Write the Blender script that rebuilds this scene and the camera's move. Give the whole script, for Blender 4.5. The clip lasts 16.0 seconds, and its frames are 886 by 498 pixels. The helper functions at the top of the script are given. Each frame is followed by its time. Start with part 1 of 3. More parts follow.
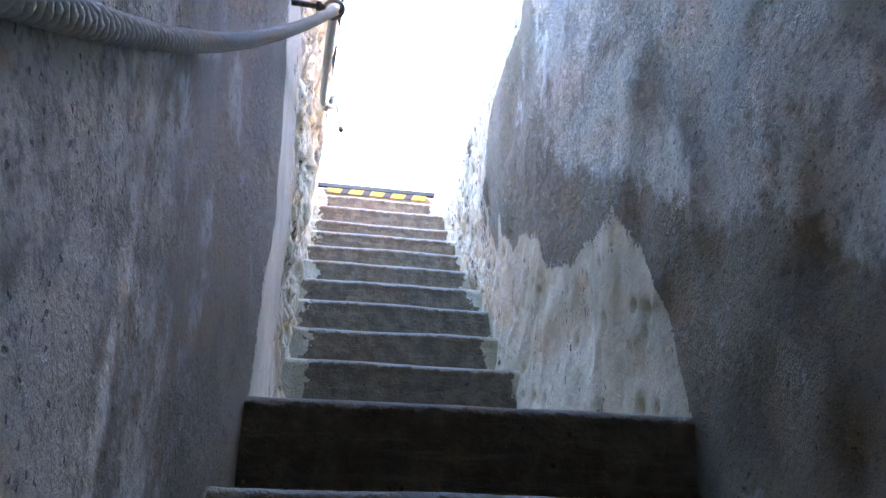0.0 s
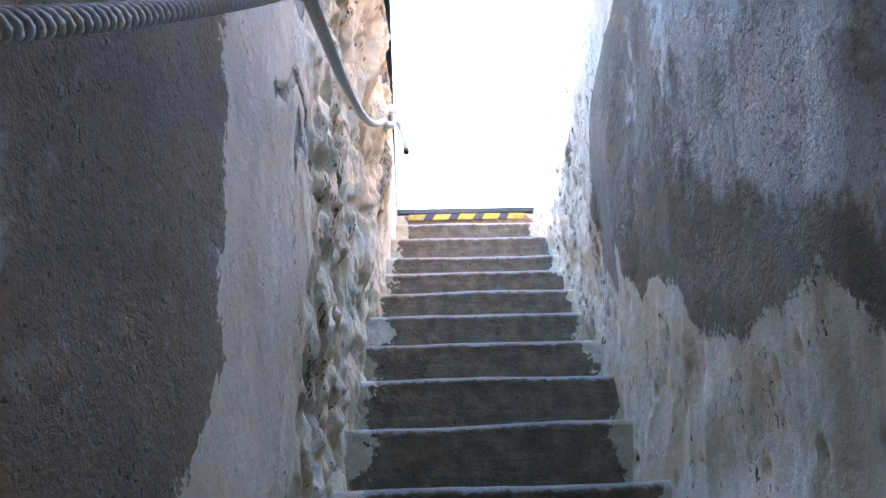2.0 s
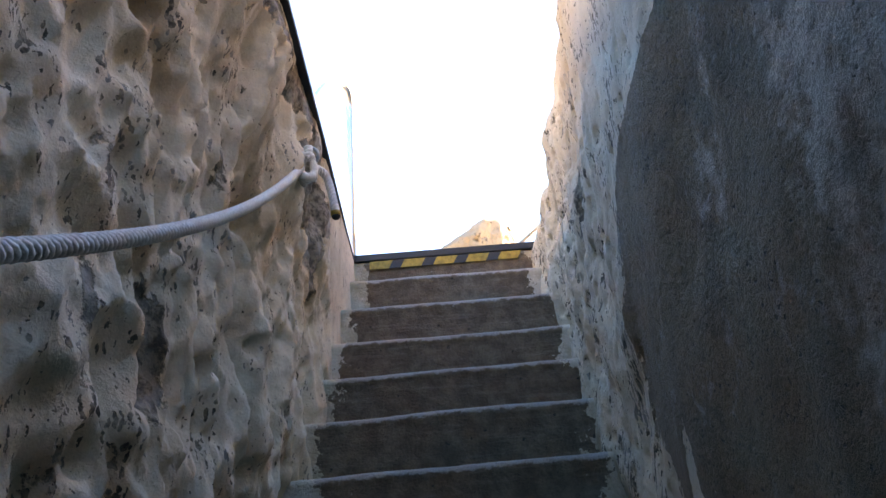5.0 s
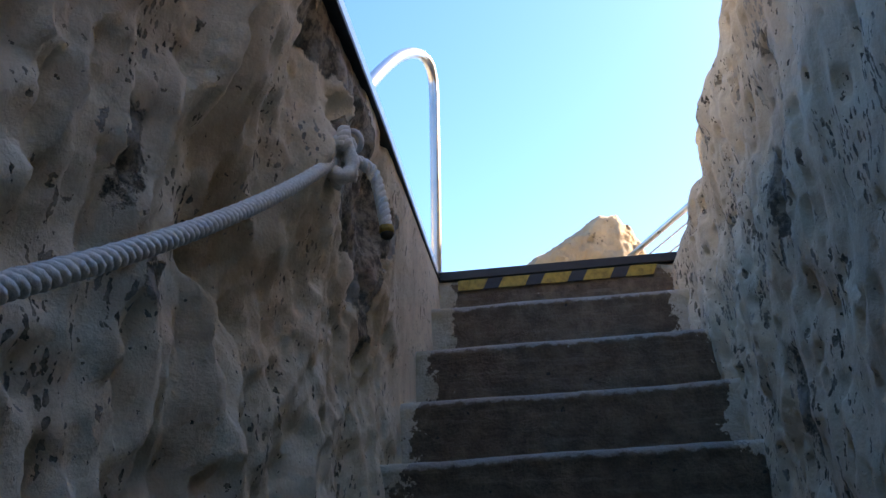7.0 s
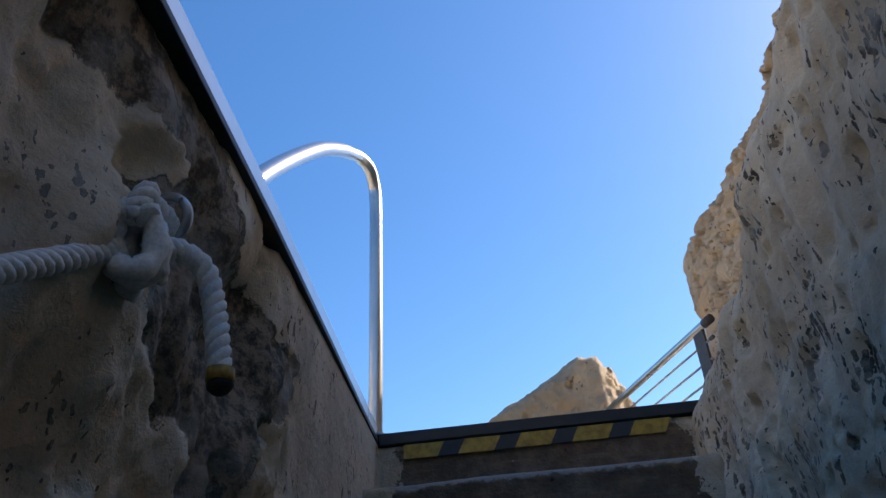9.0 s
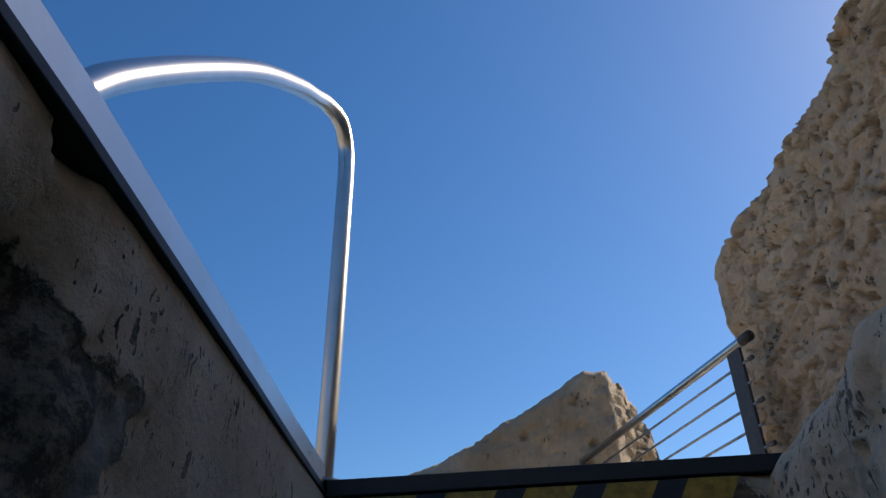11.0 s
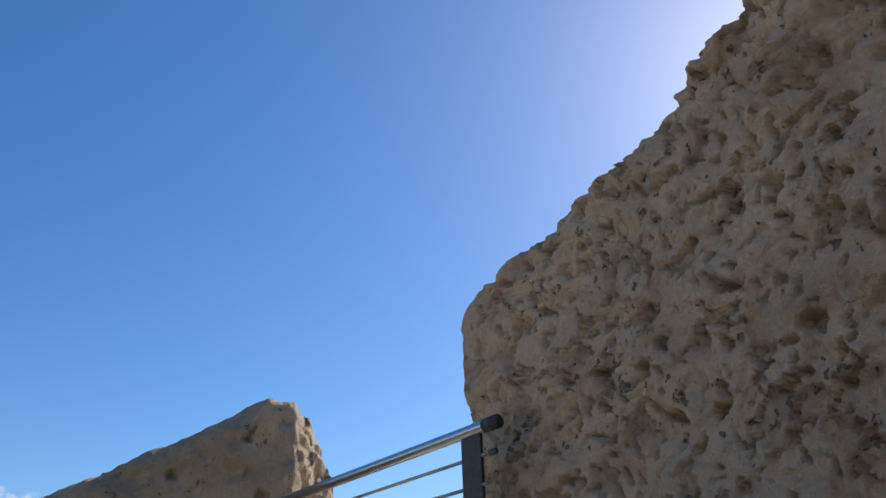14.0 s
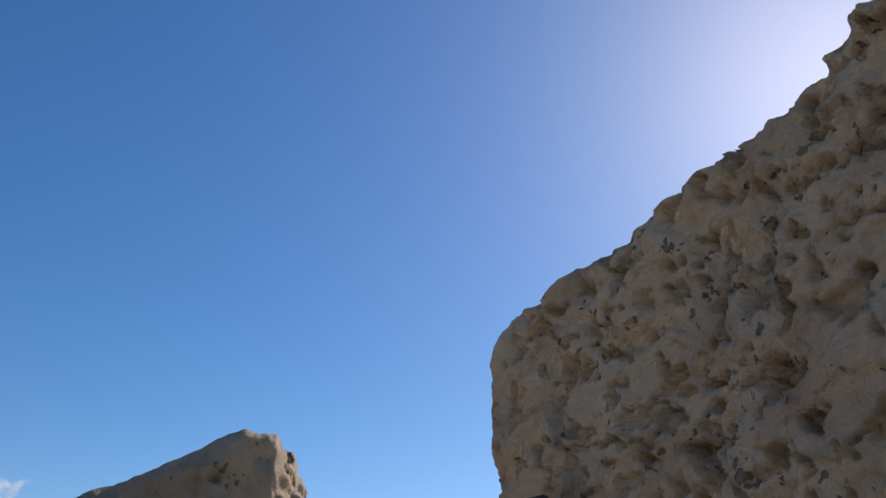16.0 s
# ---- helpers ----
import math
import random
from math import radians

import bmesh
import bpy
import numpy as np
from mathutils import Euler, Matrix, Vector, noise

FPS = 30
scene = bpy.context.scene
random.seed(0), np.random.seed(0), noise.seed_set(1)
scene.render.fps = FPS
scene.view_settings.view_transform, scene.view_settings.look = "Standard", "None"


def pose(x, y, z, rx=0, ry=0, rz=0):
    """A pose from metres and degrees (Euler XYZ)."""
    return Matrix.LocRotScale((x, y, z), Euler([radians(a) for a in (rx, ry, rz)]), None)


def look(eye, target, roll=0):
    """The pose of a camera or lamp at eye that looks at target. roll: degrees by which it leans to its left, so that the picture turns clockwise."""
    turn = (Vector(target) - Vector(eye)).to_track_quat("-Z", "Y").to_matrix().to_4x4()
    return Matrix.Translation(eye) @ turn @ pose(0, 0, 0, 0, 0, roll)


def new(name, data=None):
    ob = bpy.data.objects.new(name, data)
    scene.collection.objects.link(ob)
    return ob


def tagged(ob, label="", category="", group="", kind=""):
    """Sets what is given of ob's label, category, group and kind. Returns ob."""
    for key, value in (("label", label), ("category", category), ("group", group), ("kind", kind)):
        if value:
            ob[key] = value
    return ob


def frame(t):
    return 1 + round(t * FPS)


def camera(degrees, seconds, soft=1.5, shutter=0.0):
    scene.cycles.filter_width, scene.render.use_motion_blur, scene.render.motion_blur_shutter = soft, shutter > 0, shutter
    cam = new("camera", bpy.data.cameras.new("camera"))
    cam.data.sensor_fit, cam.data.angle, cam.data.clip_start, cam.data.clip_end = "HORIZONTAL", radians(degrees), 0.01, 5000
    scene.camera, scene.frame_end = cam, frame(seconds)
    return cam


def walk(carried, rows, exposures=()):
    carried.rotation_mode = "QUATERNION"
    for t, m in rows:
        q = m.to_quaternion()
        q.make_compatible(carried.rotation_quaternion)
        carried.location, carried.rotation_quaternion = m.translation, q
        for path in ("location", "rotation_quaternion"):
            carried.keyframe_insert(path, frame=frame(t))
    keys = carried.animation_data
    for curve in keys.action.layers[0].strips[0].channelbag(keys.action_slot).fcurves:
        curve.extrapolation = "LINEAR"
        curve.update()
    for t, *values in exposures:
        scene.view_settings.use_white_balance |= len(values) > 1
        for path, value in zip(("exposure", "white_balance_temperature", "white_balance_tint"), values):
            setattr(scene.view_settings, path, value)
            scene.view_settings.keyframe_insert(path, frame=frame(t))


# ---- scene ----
cam = camera(58.2, 16.0)

PATH = [
    (0, (-0.627, -5.315, -2.727), (-0.244, -3.511, -1.954), 0.0),
    (0.5, (-0.574, -5.135, -2.653), (-0.281, -3.317, -1.872), -1.4),
    (1, (-0.527, -4.941, -2.471), (-0.189, -3.102, -1.762), -3.0),
    (1.5, (-0.45, -4.777, -2.382), (-0.176, -2.947, -1.622), -2.6),
    (2, (-0.411, -4.599, -2.215), (-0.311, -2.759, -1.438), -2.4),
    (2.5, (-0.385, -4.413, -2.033), (-0.057, -2.582, -1.297), -5.6),
    (3, (-0.325, -4.258, -1.966), (-0.099, -2.463, -1.112), -4.5),
    (3.5, (-0.278, -4.116, -1.814), (-0.352, -2.306, -0.966), -2.5),
    (4, (-0.289, -3.948, -1.731), (-0.29, -2.083, -1.01), -4.7),
    (4.5, (-0.221, -3.811, -1.554), (-0.1, -1.943, -0.85), -5.8),
    (7, (-0.143, -2.874, -0.995), (-0.324, -1.014, -0.284), -3.3),
    (7.5, (-0.195, -2.68, -0.96), (-0.238, -0.811, -0.25), -4.5),
    (8, (-0.192, -2.557, -0.936), (-0.149, -0.698, -0.198), -4.0),
    (8.5, (-0.143, -2.344, -0.921), (-0.235, -0.582, 0.02), -2.4),
    (9, (-0.123, -2.193, -0.727), (-0.191, -0.481, 0.305), -5.4),
    (11.5, (-0.118, -1.46, -0.381), (-0.156, 0.251, 0.655), -1.5),
    (12, (-0.124, -1.307, -0.278), (0.136, 0.444, 0.653), -2.6),
    (12.5, (-0.056, -1.111, -0.173), (0.343, 0.58, 0.818), -4.2),
    (13, (0.011, -0.943, -0.008), (0.493, 0.724, 0.987), -4.4),
    (13.5, (-0.023, -0.804, 0.114), (0.599, 0.838, 1.072), -4.5),
    (14, (-0.022, -0.684, 0.22), (0.617, 0.945, 1.189), -1.8),
    (14.5, (0.04, -0.553, 0.376), (0.651, 1.087, 1.344), -2.1),
    (15, (0.07, -0.421, 0.407), (0.614, 1.245, 1.371), -2.7),
    (15.5, (0.07, -0.226, 0.526), (0.646, 1.454, 1.445), -0.4),
    (16, (0.146, -0.048, 0.599), (0.773, 1.578, 1.579), 1.0),
]
walk(cam, [(t, look(eye, target, roll)) for t, eye, target, roll in PATH],
     exposures=[(0, 6.25, 12000, 33), (2, 5.6, 12000, 33), (2.5, 5.35, 12000, 33), (3, 4.75, 12000, 32), (3.5, 4.1, 12000, 31), (4.5, 3.75, 11800, 29), (7, 2.1, 9200, 20), (8, 1.9, 8500, 18), (9, 1.1, 7800, 15), (11.5, 0.22, 7100, 13),
                (14, 0.28, 7000, 13), (16, 0.0, 7000, 13)])

# ---- world, sun and exposure ----
SUN_DIR = Vector((0.655, 0.455, 0.605)).normalized()
world = bpy.data.worlds.new("world")
scene.world = world
world.use_nodes = True
wnt = world.node_tree
sky = wnt.nodes.new("ShaderNodeTexSky")
sky.sky_type = "NISHITA"
sky.sun_disc = False
sky.sun_elevation = math.asin(SUN_DIR.z)
sky.sun_rotation = math.atan2(SUN_DIR.x, SUN_DIR.y)
sky.altitude = 50
sky.dust_density = 0.38
sky.ozone_density = 4.5
tone = wnt.nodes.new("ShaderNodeHueSaturation")
tone.inputs["Saturation"].default_value = 1.25
tone.inputs["Hue"].default_value = 0.503
wnt.links.new(sky.outputs[0], tone.inputs["Color"])
wnt.links.new(tone.outputs[0], wnt.nodes["Background"].inputs[0])
wnt.nodes["Background"].inputs[1].default_value = 0.125

sun_data = bpy.data.lights.new("sun", "SUN")
sun_data.energy = 4.2
sun_data.angle = radians(0.5)
sun_data.color = (1.0, 0.93, 0.83)
sun = new("sun", sun_data)
sun.rotation_euler = (-SUN_DIR).to_track_quat("-Z", "Y").to_euler()
sun.location = SUN_DIR * 20


# ---- material helpers ----
class Mat:
    """A node material under construction."""

    def __init__(self, name, rough=0.9, metal=0.0):
        self.m = bpy.data.materials.new(name)
        self.m.use_nodes = True
        self.t = self.m.node_tree
        self.b = self.t.nodes["Principled BSDF"]
        self.b.inputs["Roughness"].default_value = rough
        self.b.inputs["Metallic"].default_value = metal
        self.co = self.t.nodes.new("ShaderNodeTexCoord").outputs["Object"]

    def link(self, a, b):
        self.t.links.new(a, b)

    def scaled(self, sx, sy, sz):
        n = self.t.nodes.new("ShaderNodeMapping")
        n.inputs["Scale"].default_value = (sx, sy, sz)
        self.link(self.co, n.inputs["Vector"])
        return n.outputs[0]

    def noise(self, scale, detail=4.0, rough=0.6, vec=None, distort=0.0):
        n = self.t.nodes.new("ShaderNodeTexNoise")
        n.inputs["Scale"].default_value = scale
        n.inputs["Detail"].default_value = detail
        n.inputs["Roughness"].default_value = rough
        n.inputs["Distortion"].default_value = distort
        self.link(vec or self.co, n.inputs["Vector"])
        return n.outputs[0]

    def warped(self, amount, scale, sx=1.0, sy=1.0, sz=1.0):
        """Object coordinates, stretched and pushed about by noise."""
        n = self.t.nodes.new("ShaderNodeTexNoise")
        n.inputs["Scale"].default_value = scale
        n.inputs["Detail"].default_value = 4.0
        n.inputs["Roughness"].default_value = 0.65
        self.link(self.co, n.inputs["Vector"])
        a = self.t.nodes.new("ShaderNodeVectorMath")
        a.operation = "MULTIPLY_ADD"
        self.link(n.outputs["Color"], a.inputs[0])
        a.inputs[1].default_value = (amount, amount, amount)
        self.link(self.scaled(sx, sy, sz), a.inputs[2])
        return a.outputs[0]

    def voronoi(self, scale, vec=None, out="Distance", rand=1.0):
        n = self.t.nodes.new("ShaderNodeTexVoronoi")
        n.inputs["Scale"].default_value = scale
        n.inputs["Randomness"].default_value = rand
        self.link(vec or self.co, n.inputs["Vector"])
        return n.outputs[out]

    def chips(self, scale, vec, least, grow, amount, ragged):
        """Scattered ragged chips: some cells of a Voronoi pattern hold one, each of its own size."""
        n = self.t.nodes.new("ShaderNodeTexVoronoi")
        n.inputs["Scale"].default_value = scale
        self.link(vec, n.inputs["Vector"])
        parts = self.t.nodes.new("ShaderNodeSeparateColor")
        self.link(n.outputs["Color"], parts.inputs[0])
        size = self.math("MULTIPLY", self.math("MULTIPLY", self.math("MAXIMUM", self.math("SUBTRACT", parts.outputs[0], least), 0.0), grow), amount)
        away = self.math("ADD", n.outputs["Distance"], self.math("MULTIPLY", self.math("SUBTRACT", ragged, 0.5), 0.35))
        return self.step(self.math("SUBTRACT", size, self.math("MAXIMUM", away, 0.02)), -0.012, 0.012)

    def attr(self, name):
        n = self.t.nodes.new("ShaderNodeAttribute")
        n.attribute_name = name
        return n.outputs["Fac"]

    def math(self, op, a, b=0.0, c=0.0):
        n = self.t.nodes.new("ShaderNodeMath")
        n.operation = op
        for i, v in enumerate((a, b, c)):
            if isinstance(v, (int, float)):
                n.inputs[i].default_value = v
            else:
                self.link(v, n.inputs[i])
        return n.outputs[0]

    def step(self, v, lo, hi):
        n = self.t.nodes.new("ShaderNodeMapRange")
        n.interpolation_type = "SMOOTHSTEP"
        n.inputs["From Min"].default_value = lo
        n.inputs["From Max"].default_value = hi
        self.link(v, n.inputs["Value"])
        return n.outputs[0]

    def mix(self, f, a, b):
        n = self.t.nodes.new("ShaderNodeMix")
        n.data_type = "RGBA"
        for i, v in ((0, f), (6, a), (7, b)):
            if isinstance(v, (int, float)):
                n.inputs[i].default_value = v
            elif isinstance(v, tuple):
                n.inputs[i].default_value = (*v, 1.0)
            else:
                self.link(v, n.inputs[i])
        return n.outputs[2]

    def done(self, color, height=None, strength=0.5, dist=0.01, rough=None):
        if isinstance(color, tuple):
            self.b.inputs["Base Color"].default_value = (*color, 1.0)
        else:
            self.link(color, self.b.inputs["Base Color"])
        if height is not None:
            n = self.t.nodes.new("ShaderNodeBump")
            n.inputs["Strength"].default_value = strength
            n.inputs["Distance"].default_value = dist
            self.link(height, n.inputs["Height"])
            self.link(n.outputs[0], self.b.inputs["Normal"])
        if rough is not None:
            self.link(rough, self.b.inputs["Roughness"])
        return self.m


def plaster_material():
    """Old whitewash with flaked specks, over it dark weathered render, and bare mortar."""
    k = Mat("weathered_plaster", 0.92)
    tall = k.scaled(1, 1, 0.35)
    grain = k.noise(160, 5, 0.7)
    mid = k.noise(22, 5, 0.65)
    broad = k.noise(3.2, 4, 0.6, tall)
    warp = k.noise(14, 6, 0.7)
    # whitewash
    white = k.mix(k.step(broad, 0.35, 0.7), (0.77, 0.645, 0.485), (0.62, 0.48, 0.33))
    ochre = k.step(k.noise(2.6, 5, 0.6, k.scaled(1, 1.2, 0.8)), 0.5, 0.68)
    white = k.mix(k.math("MULTIPLY", ochre, k.math("MULTIPLY", k.attr("rough"), 0.85)), white, (0.44, 0.3, 0.16))
    white = k.mix(k.math("MULTIPLY", k.step(mid, 0.55, 0.75), 0.4), white, (0.38, 0.28, 0.185))
    runs = k.step(k.noise(4.5, 5, 0.65, k.scaled(1, 1.8, 0.22)), 0.52, 0.68)
    white = k.mix(k.math("MULTIPLY", runs, 0.5), white, (0.43, 0.34, 0.25))
    smudge = k.step(k.noise(1.9, 6, 0.68, k.warped(0.3, 2.5)), 0.46, 0.64)
    white = k.mix(k.math("MULTIPLY", smudge, 0.42), white, (0.4, 0.31, 0.215))
    # flaked specks
    cells = k.voronoi(58, k.warped(0.05, 18, 1, 1.6, 0.5))
    size = k.noise(5.5, 3, 0.6)
    chance = k.math("MULTIPLY", k.step(size, 0.42, 0.7), k.attr("specks"))
    speck = k.step(k.math("SUBTRACT", k.math("MULTIPLY", chance, 0.54), k.math("ADD", cells, k.math("MULTIPLY", warp, 0.16))), -0.1, -0.07)
    cells2 = k.voronoi(11, k.warped(0.14, 7, 1, 1.6, 0.5))
    chance2 = k.math("MULTIPLY", k.step(k.noise(2.4, 3, 0.5), 0.52, 0.74), k.attr("specks"))
    flake = k.step(k.math("SUBTRACT", k.math("MULTIPLY", chance2, 0.4), k.math("ADD", cells2, k.math("MULTIPLY", warp, 0.45))), -0.14, -0.11)
    # single chips scattered over the wash
    chips = k.chips(25, k.warped(0.1, 16, 1, 1.5, 0.75), 0.6, 0.95, k.attr("specks"), warp)
    crumbs = k.chips(60, k.warped(0.05, 30, 1, 1.4, 0.8), 0.68, 1.0, k.attr("specks"), warp)
    hole = k.math("MAXIMUM", k.math("MAXIMUM", speck, flake), k.math("MAXIMUM", chips, crumbs))
    mortar = k.mix(k.step(k.noise(34, 6, 0.75), 0.42, 0.58), (0.085, 0.063, 0.044), (0.3, 0.238, 0.17))
    mortar = k.mix(k.math("MULTIPLY", k.step(k.noise(7, 4, 0.6), 0.5, 0.62), 0.6), mortar, (0.36, 0.33, 0.29))
    under = k.mix(hole, white, mortar)
    # bare mortar areas
    bare_d = k.math("ADD", k.attr("bare"), k.math("MULTIPLY", k.math("SUBTRACT", warp, 0.5), 0.1))
    bare = k.step(bare_d, -0.004, 0.004)
    under = k.mix(bare, under, mortar)
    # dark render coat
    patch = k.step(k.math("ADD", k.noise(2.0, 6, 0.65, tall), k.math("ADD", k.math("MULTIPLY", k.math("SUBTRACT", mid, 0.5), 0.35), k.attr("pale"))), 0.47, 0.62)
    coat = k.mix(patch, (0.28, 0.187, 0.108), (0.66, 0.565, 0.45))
    coat = k.mix(k.math("MULTIPLY", k.step(k.noise(60, 4, 0.7), 0.52, 0.68), 0.6), coat, (0.12, 0.08, 0.05))
    blotch = k.step(k.noise(4.5, 6, 0.72, k.warped(0.25, 3)), 0.5, 0.6)
    coat = k.mix(k.math("MULTIPLY", blotch, 0.55), coat, (0.16, 0.108, 0.066))
    chalk = k.step(k.noise(6.5, 6, 0.75, k.warped(0.3, 2)), 0.58, 0.68)
    coat = k.mix(k.math("MULTIPLY", chalk, 0.45), coat, (0.5, 0.46, 0.41))
    pore = k.step(k.math("ADD", k.voronoi(52, k.warped(0.04, 25)), k.math("MULTIPLY", k.noise(3.5, 3, 0.6), 0.35)), 0.36, 0.29)
    coat = k.mix(k.math("MULTIPLY", pore, 0.75), coat, (0.06, 0.042, 0.028))
    scratch = k.step(k.voronoi(3.1, k.scaled(1, 1, 0.8), "Distance"), 0.62, 0.7)
    coat = k.mix(k.math("MULTIPLY", scratch, 0.3), coat, (0.2, 0.16, 0.12))
    d = k.math("ADD", k.attr("coat"), k.math("MULTIPLY", k.math("SUBTRACT", warp, 0.5), 0.14))
    d = k.math("ADD", d, k.math("MULTIPLY", k.math("SUBTRACT", k.noise(5, 3, 0.5), 0.5), 0.1))
    d = k.math("ADD", d, k.math("MULTIPLY", k.math("SUBTRACT", k.noise(70, 3, 0.6), 0.5), 0.09))
    over = k.step(d, -0.004, 0.004)
    color = k.mix(over, under, coat)
    color = k.mix(k.math("MULTIPLY", k.step(grain, 0.45, 0.7), 0.25), color, k.mix(0.5, color, (0.16, 0.14, 0.12)))
    h = k.math("SUBTRACT", k.math("MULTIPLY", over, 0.35), k.math("MULTIPLY", k.math("MULTIPLY", pore, over), 0.5))
    h = k.math("ADD", h, k.math("MULTIPLY", k.math("MULTIPLY", k.noise(34, 5, 0.7), over), 1.1))
    h = k.math("ADD", h, k.math("MULTIPLY", grain, k.math("ADD", 0.12, k.math("MULTIPLY", over, 0.35))))
    h = k.math("ADD", h, k.math("MULTIPLY", mid, 0.5))
    h = k.math("SUBTRACT", h, k.math("MULTIPLY", k.math("MAXIMUM", hole, bare), k.math("SUBTRACT", 0.45, k.math("MULTIPLY", over, 0.45))))
    return k.done(color, h, 0.9, 0.016)


def limestone_material(name, light, dark, rust):
    """Pitted tan limestone."""
    k = Mat(name, 0.95)
    mid = k.noise(9, 6, 0.68)
    fine = k.noise(70, 5, 0.7)
    color = k.mix(k.step(k.noise(2.2, 5, 0.6), 0.38, 0.66), light, dark)
    color = k.mix(k.math("MULTIPLY", k.step(k.noise(4.3, 5, 0.65), 0.53, 0.68), 0.6), color, rust)
    color = k.mix(k.math("MULTIPLY", k.step(mid, 0.5, 0.75), 0.45), color, k.mix(0.5, dark, (0.16, 0.13, 0.1)))
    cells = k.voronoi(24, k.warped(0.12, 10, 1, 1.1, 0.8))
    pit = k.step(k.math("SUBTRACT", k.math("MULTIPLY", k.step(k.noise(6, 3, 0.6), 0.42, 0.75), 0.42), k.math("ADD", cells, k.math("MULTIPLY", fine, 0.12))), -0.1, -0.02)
    # pits and cavities coloured darker: brown inner stone, with the recess shade painted in
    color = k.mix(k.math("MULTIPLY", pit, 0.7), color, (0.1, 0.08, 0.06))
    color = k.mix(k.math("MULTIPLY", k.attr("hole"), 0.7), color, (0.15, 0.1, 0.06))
    h = k.math("ADD", k.math("MULTIPLY", mid, 0.9), k.math("MULTIPLY", fine, 0.5))
    h = k.math("SUBTRACT", h, k.math("MULTIPLY", pit, 0.9))
    h = k.math("ADD", h, k.math("MULTIPLY", k.noise(28, 5, 0.7), 0.8))
    return k.done(color, h, 1.0, 0.022)


def step_material():
    """Dark worn stone with dusty nosings and whitewash slopped over the ends."""
    k = Mat("step_stone", 0.85)
    mid = k.noise(16, 6, 0.65)
    fine = k.noise(110, 4, 0.7)
    color = k.mix(k.step(mid, 0.35, 0.7), (0.122, 0.08, 0.051), (0.225, 0.156, 0.1))
    color = k.mix(k.math("MULTIPLY", k.step(fine, 0.56, 0.7), 0.5), color, (0.04, 0.03, 0.025))
    fleck = k.math("MULTIPLY", k.step(k.math("ADD", k.voronoi(21), k.math("MULTIPLY", fine, 0.12)), 0.135, 0.1), k.step(k.noise(3.5, 2, 0.5), 0.52, 0.6))
    color = k.mix(k.math("MULTIPLY", fleck, 0.7), color, (0.5, 0.46, 0.4))
    streak = k.noise(9, 5, 0.7, k.scaled(0.5, 1, 6))
    color = k.mix(k.math("MULTIPLY", k.step(streak, 0.52, 0.68), 0.5), color, (0.26, 0.2, 0.15))
    pock = k.step(k.math("ADD", k.voronoi(15, k.warped(0.05, 20)), k.math("MULTIPLY", mid, 0.1)), 0.16, 0.11)
    color = k.mix(k.math("MULTIPLY", pock, 0.8), color, (0.022, 0.018, 0.015))
    lip = k.step(k.math("ADD", k.attr("lip"), k.math("MULTIPLY", k.math("SUBTRACT", k.noise(28, 4, 0.7), 0.5), 1.1)), 0.62, 0.85)
    color = k.mix(k.math("MULTIPLY", lip, 0.75), color, (0.42, 0.38, 0.33))
    ends = k.math("SUBTRACT", k.attr("slop"), k.attr("inset"))
    ends = k.math("ADD", ends, k.math("MULTIPLY", k.math("SUBTRACT", k.noise(9, 6, 0.7), 0.47), 0.34))
    wash = k.step(ends, -0.003, 0.003)
    cream = k.mix(k.step(k.noise(7, 4, 0.6), 0.4, 0.65), (0.62, 0.55, 0.44), (0.45, 0.37, 0.25))
    color = k.mix(wash, color, cream)
    h = k.math("ADD", k.math("MULTIPLY", mid, 0.8), k.math("MULTIPLY", fine, 0.35))
    h = k.math("ADD", h, k.math("ADD", k.math("MULTIPLY", wash, 0.12), k.math("MULTIPLY", k.noise(48, 4, 0.7), 0.4)))
    return k.done(color, h, 0.95, 0.018)


def plain_material(name, color, rough=0.6, metal=0.0, wear=0.15, scale=30, bump=0.15):
    k = Mat(name, rough, metal)
    n = k.noise(scale, 5, 0.65)
    dark = tuple(c * (1 - wear * 2) for c in color)
    r = k.math("ADD", rough - 0.08, k.math("MULTIPLY", k.noise(scale * 0.4, 3, 0.6), 0.16))
    return k.done(k.mix(k.step(n, 0.35, 0.7), color, dark), n, bump, 0.003, r)


M_PLASTER = plaster_material()
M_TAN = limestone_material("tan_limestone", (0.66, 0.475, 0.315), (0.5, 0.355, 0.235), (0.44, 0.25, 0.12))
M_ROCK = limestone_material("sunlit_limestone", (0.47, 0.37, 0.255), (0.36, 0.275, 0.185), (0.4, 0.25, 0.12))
M_STEP = step_material()
M_PAVING = limestone_material("paving_stone", (0.52, 0.48, 0.41), (0.44, 0.4, 0.33), (0.4, 0.33, 0.24))
M_STEEL = plain_material("brushed_steel", (0.62, 0.61, 0.59), 0.3, 1.0, 0.05, 8, 0.0)
M_DULL_STEEL = plain_material("dull_steel", (0.45, 0.44, 0.43), 0.42, 1.0, 0.12, 40, 0.06)
M_BLACK = plain_material("black_painted_steel", (0.012, 0.012, 0.014), 0.5, 0.0, 0.2, 50, 0.1)
M_BROWN_POST = plain_material("brown_painted_steel", (0.07, 0.055, 0.045), 0.5, 0.0, 0.2, 40, 0.1)
M_YELLOW = plain_material("worn_yellow_tape", (0.46, 0.29, 0.04), 0.6, 0.0, 0.25, 45, 0.15)
M_TAPE_BLACK = plain_material("worn_black_tape", (0.022, 0.022, 0.026), 0.6, 0.0, 0.2, 45, 0.15)
M_ROPE = plain_material("white_rope", (0.84, 0.81, 0.75), 0.8, 0.0, 0.12, 220, 0.35)
